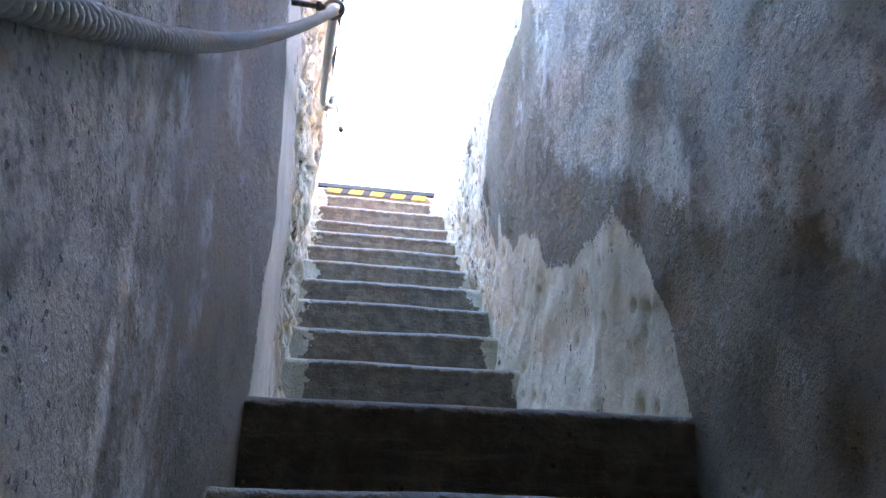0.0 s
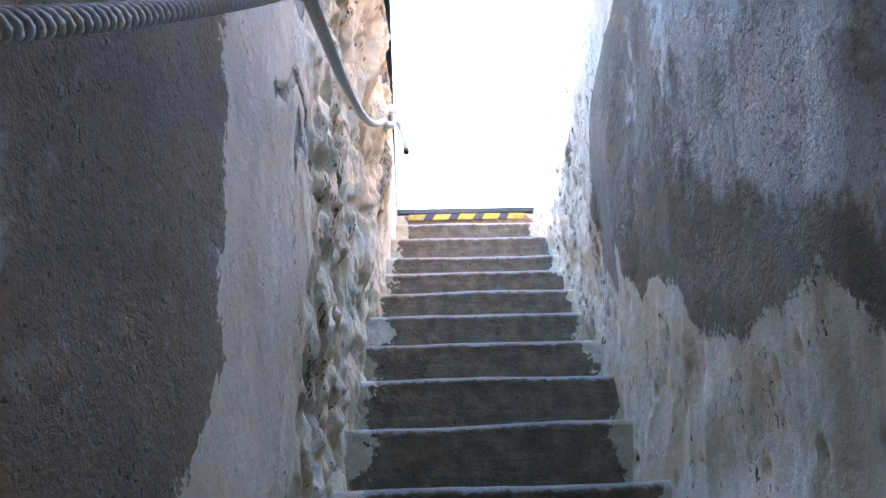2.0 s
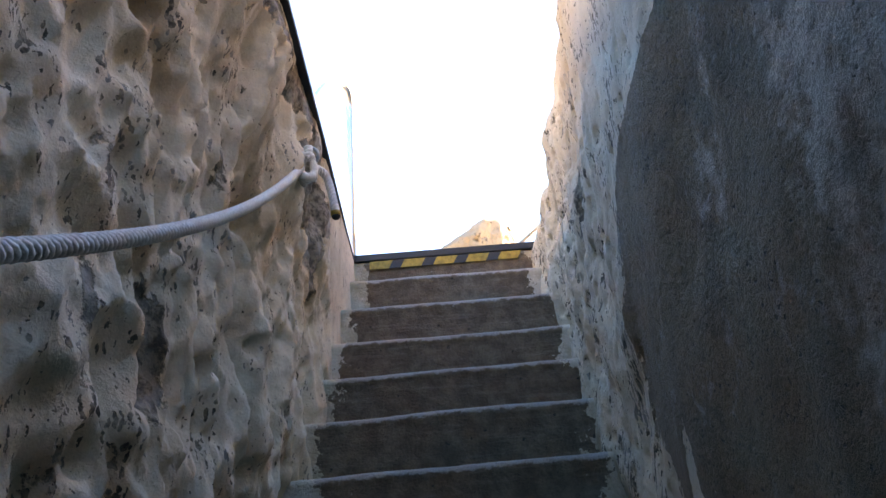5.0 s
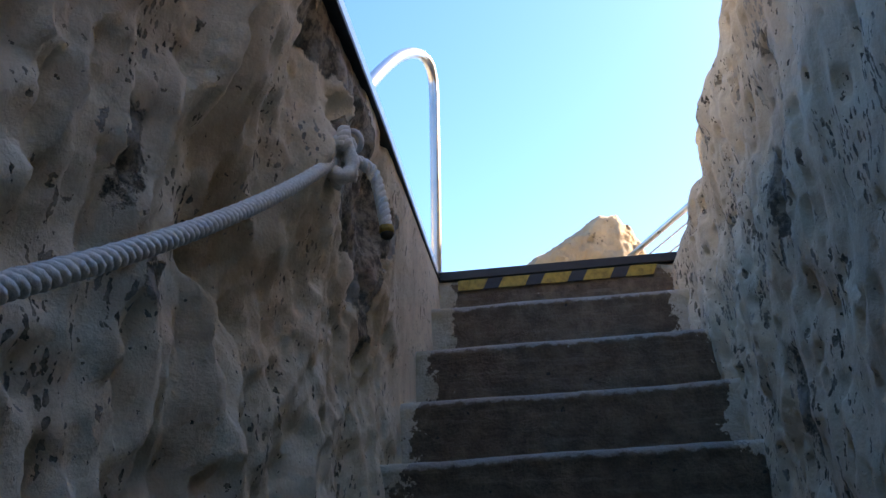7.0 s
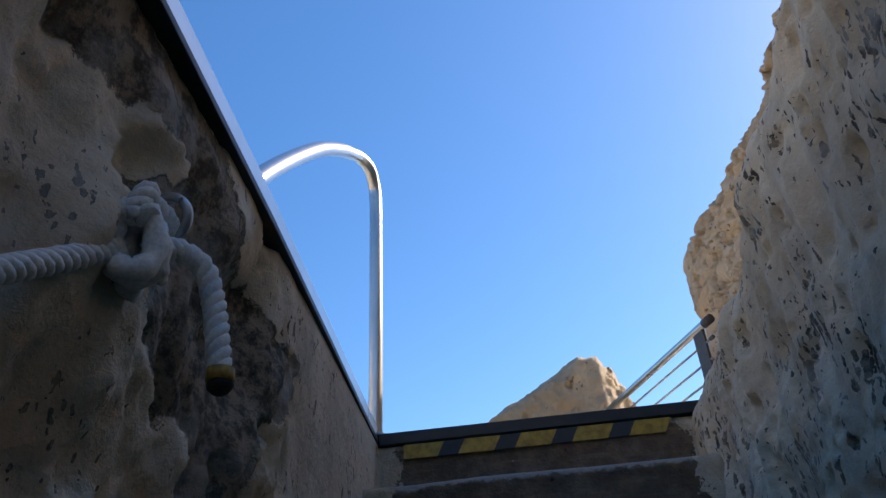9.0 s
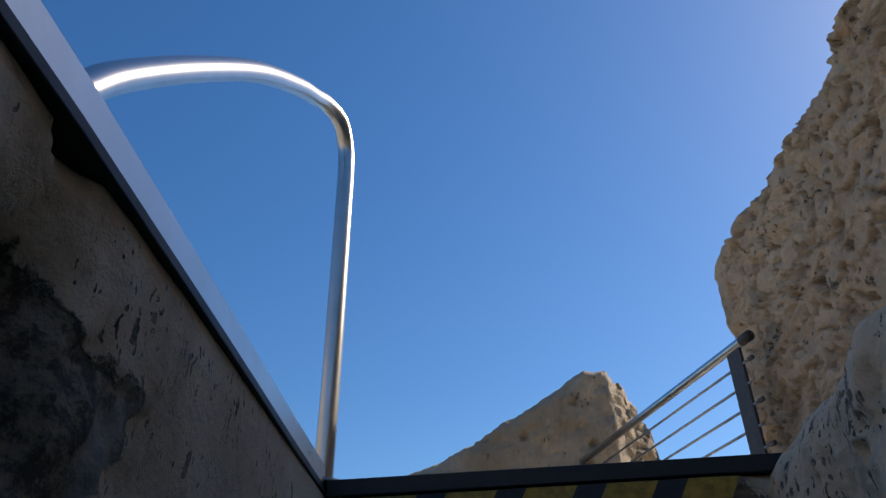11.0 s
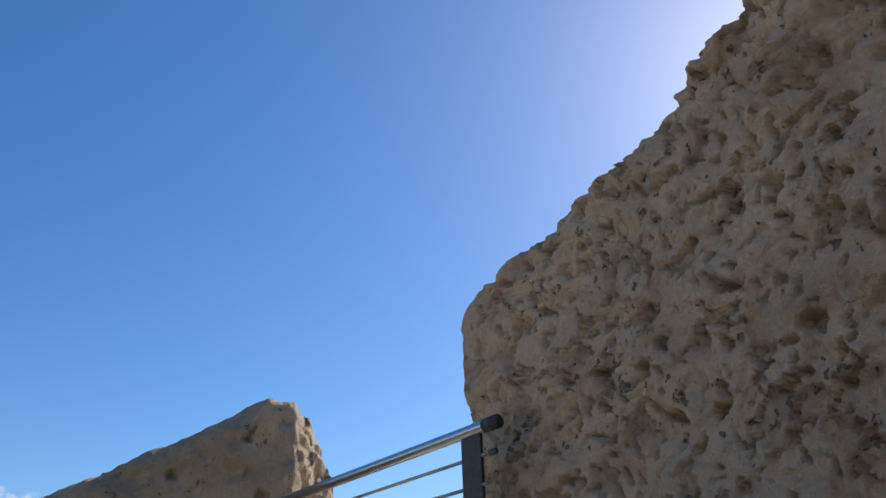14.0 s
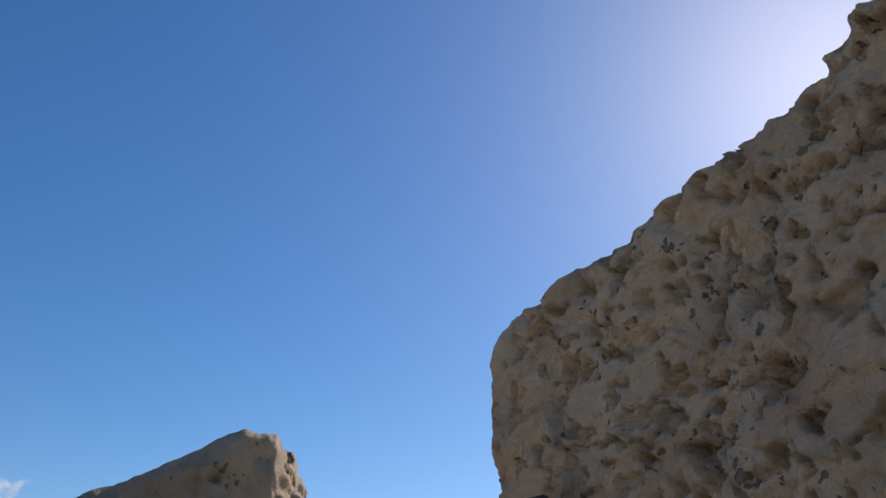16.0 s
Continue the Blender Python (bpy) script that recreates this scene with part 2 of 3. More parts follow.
M_ROPE_END = plain_material("taped_rope_end", (0.5, 0.3, 0.05), 0.7, 0.0, 0.3, 90, 0.2)
M_CHAR = plain_material("burnt_rope_tip", (0.03, 0.022, 0.016), 0.8, 0.0, 0.3, 90, 0.3)
M_BOLT = plain_material("rusted_bolt", (0.2, 0.17, 0.15), 0.55, 0.6, 0.3, 90, 0.2)


# ---- mesh helpers ----
def mesh_object(name, verts, faces, material, parent=None, label="", smooth=True, attrs=()):
    me = bpy.data.meshes.new(name)
    me.from_pydata(verts, [], faces)
    for key, values in attrs:
        a = me.attributes.new(key, "FLOAT", "POINT")
        a.data.foreach_set("value", np.asarray(values, dtype=np.float32))
    me.polygons.foreach_set("use_smooth", [smooth] * len(me.polygons))
    me.materials.append(material)
    me.update()
    ob = new(name, me)
    ob.parent = parent
    if label:
        tagged(ob, label)
    return ob


def part(name, bm, material, parent, label="", smooth=False):
    me = bpy.data.meshes.new(name)
    bm.normal_update()
    bm.to_mesh(me)
    bm.free()
    me.polygons.foreach_set("use_smooth", [smooth] * len(me.polygons))
    me.materials.append(material)
    ob = new(name, me)
    ob.parent = parent
    if label:
        tagged(ob, label)
    return ob


def thing(name, label, category, kind="", group=""):
    return tagged(new(name), label, category, group, kind)


def box(bm, lo, hi, bevel=0.0):
    """Adds a box between two corners, its edges bevelled."""
    made = bmesh.ops.create_cube(bm, size=1.0)["verts"]
    for v in made:
        v.co = Vector([(lo[i] + hi[i]) / 2 + v.co[i] * (hi[i] - lo[i]) for i in range(3)])
    if bevel:
        edges = list({e for v in made for e in v.link_edges})
        bmesh.ops.bevel(bm, geom=edges, offset=bevel, segments=2, affect="EDGES", profile=0.5)
    return bm


def tube_data(points, radius, sides=14, caps=True):
    """Vertices and faces of a round tube along a polyline. radius: one number or one a point."""
    pts = [Vector(p) for p in points]
    radii = radius if isinstance(radius, (list, tuple)) else [radius] * len(pts)
    verts, faces = [], []
    up = None
    for i, p in enumerate(pts):
        d = (pts[min(i + 1, len(pts) - 1)] - pts[max(i - 1, 0)]).normalized()
        if up is None:
            up = d.orthogonal().normalized()
        up = (up - d * up.dot(d)).normalized()
        side = d.cross(up)
        for k in range(sides):
            a = 2 * math.pi * k / sides
            verts.append(p + (up * math.cos(a) + side * math.sin(a)) * radii[i])
    for i in range(len(pts) - 1):
        for k in range(sides):
            n = (k + 1) % sides
            faces.append((i * sides + k, i * sides + n, (i + 1) * sides + n, (i + 1) * sides + k))
    if caps:
        faces.append(tuple(range(sides))[::-1])
        faces.append(tuple(range((len(pts) - 1) * sides, len(pts) * sides)))
    return verts, faces


def tube(name, points, radius, material, parent, label="", sides=14):
    v, f = tube_data(points, radius, sides)
    return mesh_object(name, v, f, material, parent, label)


def smooth_line(points, n=12):
    """A Catmull-Rom line through the points."""
    p = [Vector(q) for q in points]
    p = [p[0] * 2 - p[1], *p, p[-1] * 2 - p[-2]]
    out = []
    for i in range(1, len(p) - 2):
        for k in range(n):
            t = k / n
            out.append(0.5 * (2 * p[i] + (p[i + 1] - p[i - 1]) * t + (2 * p[i - 1] - 5 * p[i] + 4 * p[i + 1] - p[i + 2]) * t * t
                              + (3 * p[i] - p[i - 1] - 3 * p[i + 1] + p[i + 2]) * t ** 3))
    return out + [p[-2]]


def line_at(table, y):
    """Straight interpolation in a table of (place, value)."""
    return float(np.interp(y, [a for a, _ in table], [b for _, b in table]))


def fract(x, y, z, octaves=4):
    return noise.fractal((x, y, z), 1.0, 2.0, octaves, noise_basis="PERLIN_ORIGINAL")


def crag(x, y, z, octaves=6):
    """Rough noise whose small scales stay strong."""
    return noise.fractal((x, y, z), 0.45, 2.1, octaves, noise_basis="PERLIN_ORIGINAL")


def pits(x, y, z, scale, odds):
    """0 to 1: the depth of scattered rounded hollows."""
    dist, cells = noise.voronoi((x * scale, y * scale, z * scale))
    c = cells[0]
    keep = noise.cell_vector(c * 7.31)
    if keep[0] > odds:
        return 0.0
    r = 0.25 + 0.3 * keep[1]
    return max(0.0, 1.0 - dist[0] / r)


def inside(outline, y, z):
    """Signed distance to a closed outline, positive inside; far outside only about."""
    lo_y, hi_y = min(p[0] for p in outline), max(p[0] for p in outline)
    lo_z, hi_z = min(p[1] for p in outline), max(p[1] for p in outline)
    out = max(lo_y - y, y - hi_y, lo_z - z, z - hi_z)
    if out > 0.12:
        return -out
    best, within = 9.0, False
    for (ay, az), (by, bz) in zip(outline, outline[1:] + outline[:1]):
        ey, ez = by - ay, bz - az
        t = max(0.0, min(1.0, ((y - ay) * ey + (z - az) * ez) / (ey * ey + ez * ez)))
        best = min(best, math.hypot(y - ay - t * ey, z - az - t * ez))
        if (az > z) != (bz > z) and y < ay + (z - az) / (bz - az) * ey:
            within = not within
    return best if within else -best


def blob(y, z, cy, cz, ry, rz):
    """About the signed distance to an upright ellipse, positive inside."""
    return (1.0 - math.hypot((y - cy) / ry, (z - cz) / rz)) * min(ry, rz)


def clamp(v):
    return max(0.0, min(1.0, v))


def sheet(name, us, vs, place, back, material, attrs=(), parent=None):
    """A thick wall: a fine front face over the grid us by vs, closed by a rim and a back. place(u, v) and back(u, v) give points."""
    nu, nv = len(us), len(vs)
    verts, values = [], {key: [] for key in attrs}
    for u in us:
        for v in vs:
            p, extra = place(u, v)
            verts.append(p)
            for key in attrs:
                values[key].append(extra[key])
    faces = [(i * nv + j, (i + 1) * nv + j, (i + 1) * nv + j + 1, i * nv + j + 1) for i in range(nu - 1) for j in range(nv - 1)]
    rim = [(i, 0) for i in range(nu)] + [(nu - 1, j) for j in range(1, nv)] + [(i, nv - 1) for i in range(nu - 2, -1, -1)] + [(0, j) for j in range(nv - 2, 0, -1)]
    base = len(verts)
    for i, j in rim:
        verts.append(back(us[i], vs[j]))
        for key in attrs:
            values[key].append(values[key][i * nv + j])
    n = len(rim)
    for k in range(n):
        a, b = rim[k], rim[(k + 1) % n]
        faces.append((b[0] * nv + b[1], a[0] * nv + a[1], base + k, base + (k + 1) % n))
    faces.append(tuple(range(base, base + n))[::-1])
    return mesh_object(name, verts, faces, material, parent, attrs=[(k, values[k]) for k in attrs])


# ---- stairwell: plan ----
LEFT_X = [(-7.0, -0.86), (-4.2, -0.75), (-3.6, -0.668), (-2.0, -0.588), (-1.0, -0.52), (-0.3, -0.462), (0.0, -0.44), (0.6, -0.44)]
RIGHT_X = [(-7.0, 0.2), (-3.7, 0.265), (-2.2, 0.295), (-1.5, 0.36), (-0.6, 0.405), (0.0, 0.435), (0.6, 0.435)]
# nosings of the treads: (y, z), from the terrace down to the intermediate landing and on
NOSINGS = [(0.0, 0.0), (-0.24, -0.205), (-0.49, -0.41), (-0.67, -0.6), (-0.93, -0.79), (-1.13, -0.965), (-1.38, -1.16), (-1.65, -1.36),
           (-1.935, -1.567), (-2.19, -1.773), (-2.5, -1.985), (-2.85, -2.205), (-3.72, -2.388), (-4.0, -2.59), (-4.28, -2.8), (-4.56, -3.0),
           (-4.84, -3.2), (-5.12, -3.4), (-5.4, -3.6), (-5.68, -3.8)]
FLOOR_Z = -4.0


def foot_z(y):
    """A line a little below the treads, where the walls begin."""
    return line_at([(-7.0, -4.1), (-5.7, -4.0), (-3.72, -2.75), (-2.85, -2.5), (0.0, -0.45), (0.6, -0.45)], y)


# ---- left wall ----
BARE_KNOT = [(-1.68, -0.087), (-1.624, -0.104), (-1.536, -0.104), (-1.463, -0.096), (-1.395, -0.114), (-1.46, -0.151), (-1.52, -0.177), (-1.497, -0.217),
             (-1.417, -0.314), (-1.379, -0.352), (-1.338, -0.357), (-1.342, -0.379), (-1.218, -0.378), (-1.14, -0.46), (-1.09, -0.62), (-1.06, -0.44),
             (-1.051, -0.348), (-0.891, -0.233), (-0.869, -0.142), (-0.982, -0.131), (-1.057, -0.075), (-1.165, -0.086), (-1.24, -0.07), (-1.32, 0.02), (-1.65, 0.02)]
BARE_HOLES = [(-2.38, -1.03, 0.07, 0.11), (-2.59, -0.82, 0.02, 0.06), (-2.6, -1.02, 0.018, 0.07), (-2.8, -1.25, 0.03, 0.06), (-2.66, -1.22, 0.018, 0.045),
              (-2.0, -0.67, 0.035, 0.03), (-2.09, -0.54, 0.018, 0.06), (-3.04, -1.26, 0.04, 0.05), (-3.07, -1.31, 0.02, 0.06), (-2.97, -1.21, 0.012, 0.05), (-3.1, -0.9, 0.1, 0.07)]
BARE_CRACK = [(-3.29, -1.32), (-3.2, -1.27), (-3.1, -1.15), (-3.0, -1.14), (-2.91, -1.2)]


def left_top(y):
    """The wall ends under the steel edge."""
    return line_at([(-1.1, 0.013), (-0.65, -0.001), (-0.25, -0.017), (0.02, -0.025)], y)


def left_place(y, v):
    z = foot_z(y) + v * (left_top(y) - foot_z(y))
    x = line_at(LEFT_X, y)
    # the wall leans in towards the steel edge at its top
    lip = line_at([(-3.6, -0.6), (-2.5, -0.5), (-1.8, -0.462), (-1.0, -0.454), (0.0, -0.446)], y)
    x += (lip - x) * max(0.0, min(1.0, (z + 0.55) / 0.5)) ** 1.3 if y > -3.6 else 0.0
    # region weights: smooth wash, lumpy rubble under wash, dark coat
    rough = max(0.0, min(1.0, (y + 3.05 + 0.25 * fract(0, y * 2, z * 2, 2)) / 0.35)) * max(0.0, min(1.0, (-0.62 - y - 0.25 * (z + 0.5)) / 0.35))
    coat = line_at([(-2.6, -3.72), (-2.11, -3.656), (-2.05, -3.62), (-1.92, -3.52), (-1.86, -3.58), (-1.66, -3.59), (-1.42, -3.627), (-0.6, -3.7)], z) - y
    # low down the stairs small rubble, further up broad folds
    broad = clamp((y + 2.45) / 0.6)
    lump = noise.fractal((3.7, y * (6.5 - 3.0 * broad), z * (4.6 - 2.6 * broad)), 0.9, 2.1, 4, noise_basis="PERLIN_ORIGINAL")
    ridge = abs(noise.noise((9.1, y * 9.0 + 0.6 * lump, z * 6.0)))
    ridge2 = abs(noise.noise((4.4, y * 18.0 + 0.5 * lump, z * 11.0 + 0.4 * lump)))
    fold = abs(noise.noise((7.9, y * 5.0 + 0.5 * lump, z * 2.6 + 0.3 * lump)))
    small = 0.026 * lump + 0.055 * (0.2 - ridge) + 0.028 * (0.2 - ridge2)
    large = 0.05 * lump + 0.075 * (0.2 - fold) + 0.02 * (0.2 - ridge2)
    d = rough * (small + (large - small) * broad + 0.008 * crag(7.7, y * 13, z * 9, 5)) + 0.012 * fract(1.3, y * 2.2, z * 1.7, 3)
    d *= max(0.1, min(1.0, (left_top(y) - z) / 0.12))
    if rough > 0.05:
        d -= rough * 0.03 * clamp((pits(5.5, y + 0.05 * lump, z * 0.75, 9.5, 0.4) - 0.2) * 2.2)
    # mortar laid bare where the wash has come away
    bare = max(inside(BARE_KNOT, y, z), 0.04 - abs(z + 0.03 + 0.02 * math.sin(y * 3)) - max(0, y + 1.5) * 0.4 - max(0, -2.4 - y) * 0.4)
    for hole in BARE_HOLES if -3.4 < y < -1.8 else ():
        bare = max(bare, blob(y, z, *hole))
    for (ay, az), (by, bz) in zip(BARE_CRACK, BARE_CRACK[1:]) if -3.5 < y < -2.7 else ():
        t = clamp(((y - ay) * (by - ay) + (z - az) * (bz - az)) / ((by - ay) ** 2 + (bz - az) ** 2))
        bare = max(bare, 0.013 - math.hypot(y - ay - t * (by - ay), z - az - t * (bz - az)))
    d -= 0.007 * clamp(bare / 0.012 + 0.5)
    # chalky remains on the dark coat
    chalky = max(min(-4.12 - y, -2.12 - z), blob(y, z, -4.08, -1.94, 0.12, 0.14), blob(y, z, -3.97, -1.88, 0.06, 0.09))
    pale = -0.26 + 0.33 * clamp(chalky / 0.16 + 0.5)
    specks = 0.3 + 0.6 * clamp((y + 3.3) / 0.3) * (1.0 - 0.45 * broad)
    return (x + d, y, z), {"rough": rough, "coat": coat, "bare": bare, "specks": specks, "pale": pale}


WALL_ATTRS = ("rough", "coat", "bare", "specks", "pale")
ys = [*np.arange(-7.0, -4.6, 0.04), *np.arange(-4.6, -3.3, 0.0135), *np.arange(-3.3, 0.001, 0.0095)]
ys = [float(v) for v in ys] + [0.02]
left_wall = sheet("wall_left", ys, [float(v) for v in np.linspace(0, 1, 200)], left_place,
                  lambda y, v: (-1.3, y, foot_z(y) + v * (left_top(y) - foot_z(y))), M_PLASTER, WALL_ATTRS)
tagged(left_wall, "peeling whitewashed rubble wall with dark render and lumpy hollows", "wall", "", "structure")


# ---- right wall ----
def right_top(y):
    return line_at([(-7.0, 0.7), (-3.0, 0.5), (-1.75, 0.28), (-1.3, 0.195), (-1.13, 0.158), (-0.89, 0.092), (-0.7, 0.048), (-0.53, 0.02), (-0.25, 0.005), (0.0, -0.006), (0.6, -0.012)], y)


def right_place(y, v):
    top = right_top(y) + 0.01 * fract(8.0, y * 3, 0, 3) * max(0.0, min(1.0, -y / 0.3))
    z = foot_z(y) + v * (top - foot_z(y))
    x = line_at(RIGHT_X, y)
    # the dark coat: beyond a broken upright edge, and above a ragged lower edge
    upright = line_at([(-1.6, -2.05), (-1.2, -1.94), (-1.05, -1.9), (-0.94, -1.85), (-0.8, -1.9), (-0.64, -1.97), (-0.56, -2.14), (-0.5, -2.5), (-0.4, -2.75), (0.4, -3.1)], z) - y
    lower = z - line_at([(-4.6, -5.0), (-3.74, -4.6), (-3.71, -2.4), (-3.69, -2.3), (-3.64, -2.13), (-3.55, -1.9), (-3.48, -1.86), (-3.42, -1.77), (-3.34, -1.775), (-3.16, -1.762), (-3.0, -1.77),
                         (-2.76, -1.65), (-2.72, -1.54), (-2.62, -1.5), (-2.57, -1.455), (-2.48, -1.435), (-2.4, -1.475), (-2.335, -1.35), (-2.28, -1.36), (-2.23, -1.175), (-2.19, -1.36), (-2.12, -1.36), (-1.95, -1.17), (-1.5, -1.1)], y)
    coat = min(upright, lower)
    rough = max(0.0, min(1.0, (y + 2.0) / 0.5)) * 0.55
    lump = fract(2.2, y * 4.2, z * 2.4, 4)
    d = 0.018 * fract(4.4, y * 1.8, z * 1.4, 3) + (0.014 + 0.035 * rough) * lump + 0.014 * rough * crag(6.6, y * 10, z * 5.5, 5)
    wash = max(0.0, min(1.0, -coat / 0.1))
    d += 0.022 * wash * (0.3 - abs(noise.noise((1.1, y * 7.5, z * 3.8)))) * min(1.0, 0.5 + max(0.0, -(z + 1.3)))
    d -= wash * 0.012 * clamp((pits(2.5, y * 1.2 + 0.02 * lump, z * 0.7, 19.0, 0.4) - 0.2) * 3)
    # upright folds and drawn-out hollows further up the stairs
    upper = clamp((y + 2.1) / 0.4) * clamp((top - z) / 0.1)
    if upper > 0.0:
        d += upper * (0.028 * (0.2 - abs(noise.noise((3.1, y * 8 + 0.4 * lump, z * 2.6)))) + 0.014 * (0.2 - abs(noise.noise((6.2, y * 19 + 0.5 * lump, z * 6.5)))))
        d -= upper * (0.02 * clamp((pits(3.3, y + 0.03 * lump, z * 0.55, 14.0, 0.42) - 0.25) * 4) + 0.014 * clamp((pits(8.3, y + 0.02 * lump, z * 0.6 + 0.02 * lump, 26.0, 0.35) - 0.25) * 4))
    # rounded upper edge
    near = max(0.0, 1.0 - (top - z) / 0.08)
    d -= 0.03 * near ** 2
    # plaster skirt spreading over the lower treads
    skirt = max(0.0, 1.0 - (z - foot_z(y)) / 0.55)
    d += 0.09 * skirt ** 2 * max(0.0, min(1.0, (-1.9 - y) / 0.5)) * max(0.0, min(1.0, (y + 3.2) / 0.3))
    bare = 0.03 - math.hypot((y + 1.45) / 0.6, (z + 0.42) / 1.4) * 0.45
    bare = max(bare, 0.025 - math.hypot((y + 1.3) / 0.8, (z + 0.75) / 1.3) * 0.4)
    specks = 0.6 + 0.4 * max(0.0, min(1.0, (y + 2.3) / 0.4))
    # the coat is brown along its edges and chalky above them
    chalky = max(min(-2.8 - y, z + 1.34 - 0.645 * (y + 2.855)), blob(y, z, -2.55, -0.87, 0.035, 0.12), blob(y, z, -2.6, -0.7, 0.03, 0.06))
    pale = -0.19 + 0.36 * clamp(chalky / 0.22 + 0.45)
    return (x - d, y, z), {"rough": rough * 0.45, "coat": coat, "bare": bare, "specks": specks,
                          "pale": pale}


right_wall = sheet("wall_right", ys[::-1], [float(v) for v in np.linspace(0, 1, 200)], right_place,
                   lambda y, v: (0.9, y, foot_z(y) + v * (right_top(y) - foot_z(y))), M_PLASTER, WALL_ATTRS)
tagged(right_wall, "pitted whitewashed wall with a broken coat of dark brown render", "wall", "", "structure")

# wall and floor that close the foot of the stairwell
bm = box(bmesh.new(), (-1.3, -7.3, -4.3), (0.9, -7.0, 0.6), 0.02)
tagged(part("wall_back", bm, M_PAVING, None), "rough stone wall closing the foot of the stairwell", "wall", "", "structure")
bm = box(bmesh.new(), (-1.3, -7.0, -4.3), (0.9, -5.6, FLOOR_Z), 0.01)
tagged(part("floor", bm, M_PAVING, None), "worn stone floor at the foot of the stairs", "floor", "", "structure")


# ---- stairs ----
stairs = thing("stairs", "steep narrow flight of worn dark stone steps between plastered walls", "stairs", "structure")


def step_block(k):
    """One tread block: a profile with a worn nosing, swept between the walls."""
    y, z = NOSINGS[k]
    ny, nz = NOSINGS[k + 1] if k + 1 < len(NOSINGS) else (y - 0.28, z - 0.2)
    drop = z - nz + 0.06
    back = (NOSINGS[k - 1][0] if k else y + 0.5) + 0.06
    prof = [(y, z - drop * (1 - i / 9), 0.0) for i in range(9)]
    prof += [(y - 0.002, z - 0.022, 0.55), (y + 0.001, z - 0.01, 0.85), (y + 0.007, z - 0.002, 1.0), (y + 0.018, z, 1.0), (y + 0.04, z, 0.75), (y + 0.09, z - 0.002, 0.2)]
    prof += [(back, z, 0.0), (back, z - drop, 0.0)]
    x0, x1 = line_at(LEFT_X, y) - 0.06, line_at(RIGHT_X, y) + 0.06
    nx, verts, lips, insets, slops, faces = 90, [], [], [], [], []
    slop_left, slop_right = (-0.01 + 0.07 * random.random(), -0.02 + 0.08 * random.random()) if k != 12 else (-0.1, -0.1)
    m = len(prof)
    for i in range(nx + 1):
        x = x0 + (x1 - x0) * i / nx
        wave = 0.007 * fract(x * 5, k * 3.3, 0.5, 3)
        sag = 0.006 * fract(x * 2.2, k * 5.1, 2.5, 2)
        for j, (py, pz, lip) in enumerate(prof):
            front = 1.0 if j < 14 else 0.0
            chip = 0.005 * fract(x * 26, pz * 26, k * 1.7, 3) * front
            verts.append((x, py + front * wave + chip, pz + (sag + 0.35 * chip) * (1 if 7 < j < 15 else 0)))
            lips.append(lip)
            insets.append(min(x - x0, x1 - x) - 0.06)
            slops.append(slop_left if i < nx / 2 else slop_right)
    for i in range(nx):
        for j in range(m):
            n = (j + 1) % m
            faces.append((i * m + j, (i + 1) * m + j, (i + 1) * m + n, i * m + n))
    faces.append(tuple(range(m)))
    faces.append(tuple(range(nx * m, (nx + 1) * m))[::-1])
    return mesh_object("step", verts, faces, M_STEP, stairs, attrs=[("lip", lips), ("inset", insets), ("slop", slops)])


for k in range(1, len(NOSINGS)):
    step_block(k)
# the uppermost riser, below the steel edge of the terrace
top_riser = step_block(0)
top_riser.location.z = -0.032


# ---- steel edge of the terrace opening ----
edge_front = thing("steel_edge", "black painted steel angle along the top step", "edge strip")
part("angle", box(bmesh.new(), (-0.44, -0.012, -0.03), (0.5, 0.03, 0.004), 0.002), M_BLACK, edge_front)
part("flange", box(bmesh.new(), (-0.44, 0.0305, -0.004), (0.5, 0.09, 0.004), 0.001), M_BLACK, edge_front)

edge_left = thing("steel_edge", "steel edge plate with a black underside along the opening", "edge strip")


def edge_strip(x0, x1, low, high):
    """A strip along the opening that rises a little on its first metre; low and high: heights over the line of the edge."""
    bm = bmesh.new()
    rows = []
    for y, rise in ((0.03, -0.008), (-0.25, 0.0), (-0.65, 0.016), (-1.1, 0.03), (-3.6, 0.03)):
        rows.append([bm.verts.new((x, y, rise + z)) for x, z in ((x0, low), (x1, low), (x1, high), (x0, high))])
    for a, b in zip(rows, rows[1:]):
        for k in range(4):
            bm.faces.new((a[k], a[(k + 1) % 4], b[(k + 1) % 4], b[k]))
    bm.faces.new(rows[0][::-1])
    bm.faces.new(rows[-1])
    bmesh.ops.recalc_face_normals(bm, faces=bm.faces)
    sharp = [e for e in bm.edges if len(e.link_faces) == 2 and e.calc_face_angle() > 1.0]
    bmesh.ops.bevel(bm, geom=sharp, offset=0.002, segments=2, affect="EDGES", profile=0.5)
    return bm


part("angle", edge_strip(-0.66, -0.443, -0.016, 0.0), M_BLACK, edge_left)
part("plate", edge_strip(-0.474, -0.4475, 0.0005, 0.047), M_STEEL, edge_left, "bright stainless plate")

# post on the edge further down
post = thing("railing_post", "flat stainless steel post in a clamp on the steel edge", "post")
part("clamp", box(bmesh.new(), (-0.573, -2.04, 0.031), (-0.511, -1.985, 0.075), 0.003), M_DULL_STEEL, post)
part("clamp_plate", box(bmesh.new(), (-0.578, -2.045, 0.0765), (-0.508, -1.98, 0.085), 0.002), M_DULL_STEEL, post)
part("shaft", box(bmesh.new(), (-0.545, -2.03, 0.086), (-0.515, -2.0, 0.95), 0.003), M_STEEL, post)

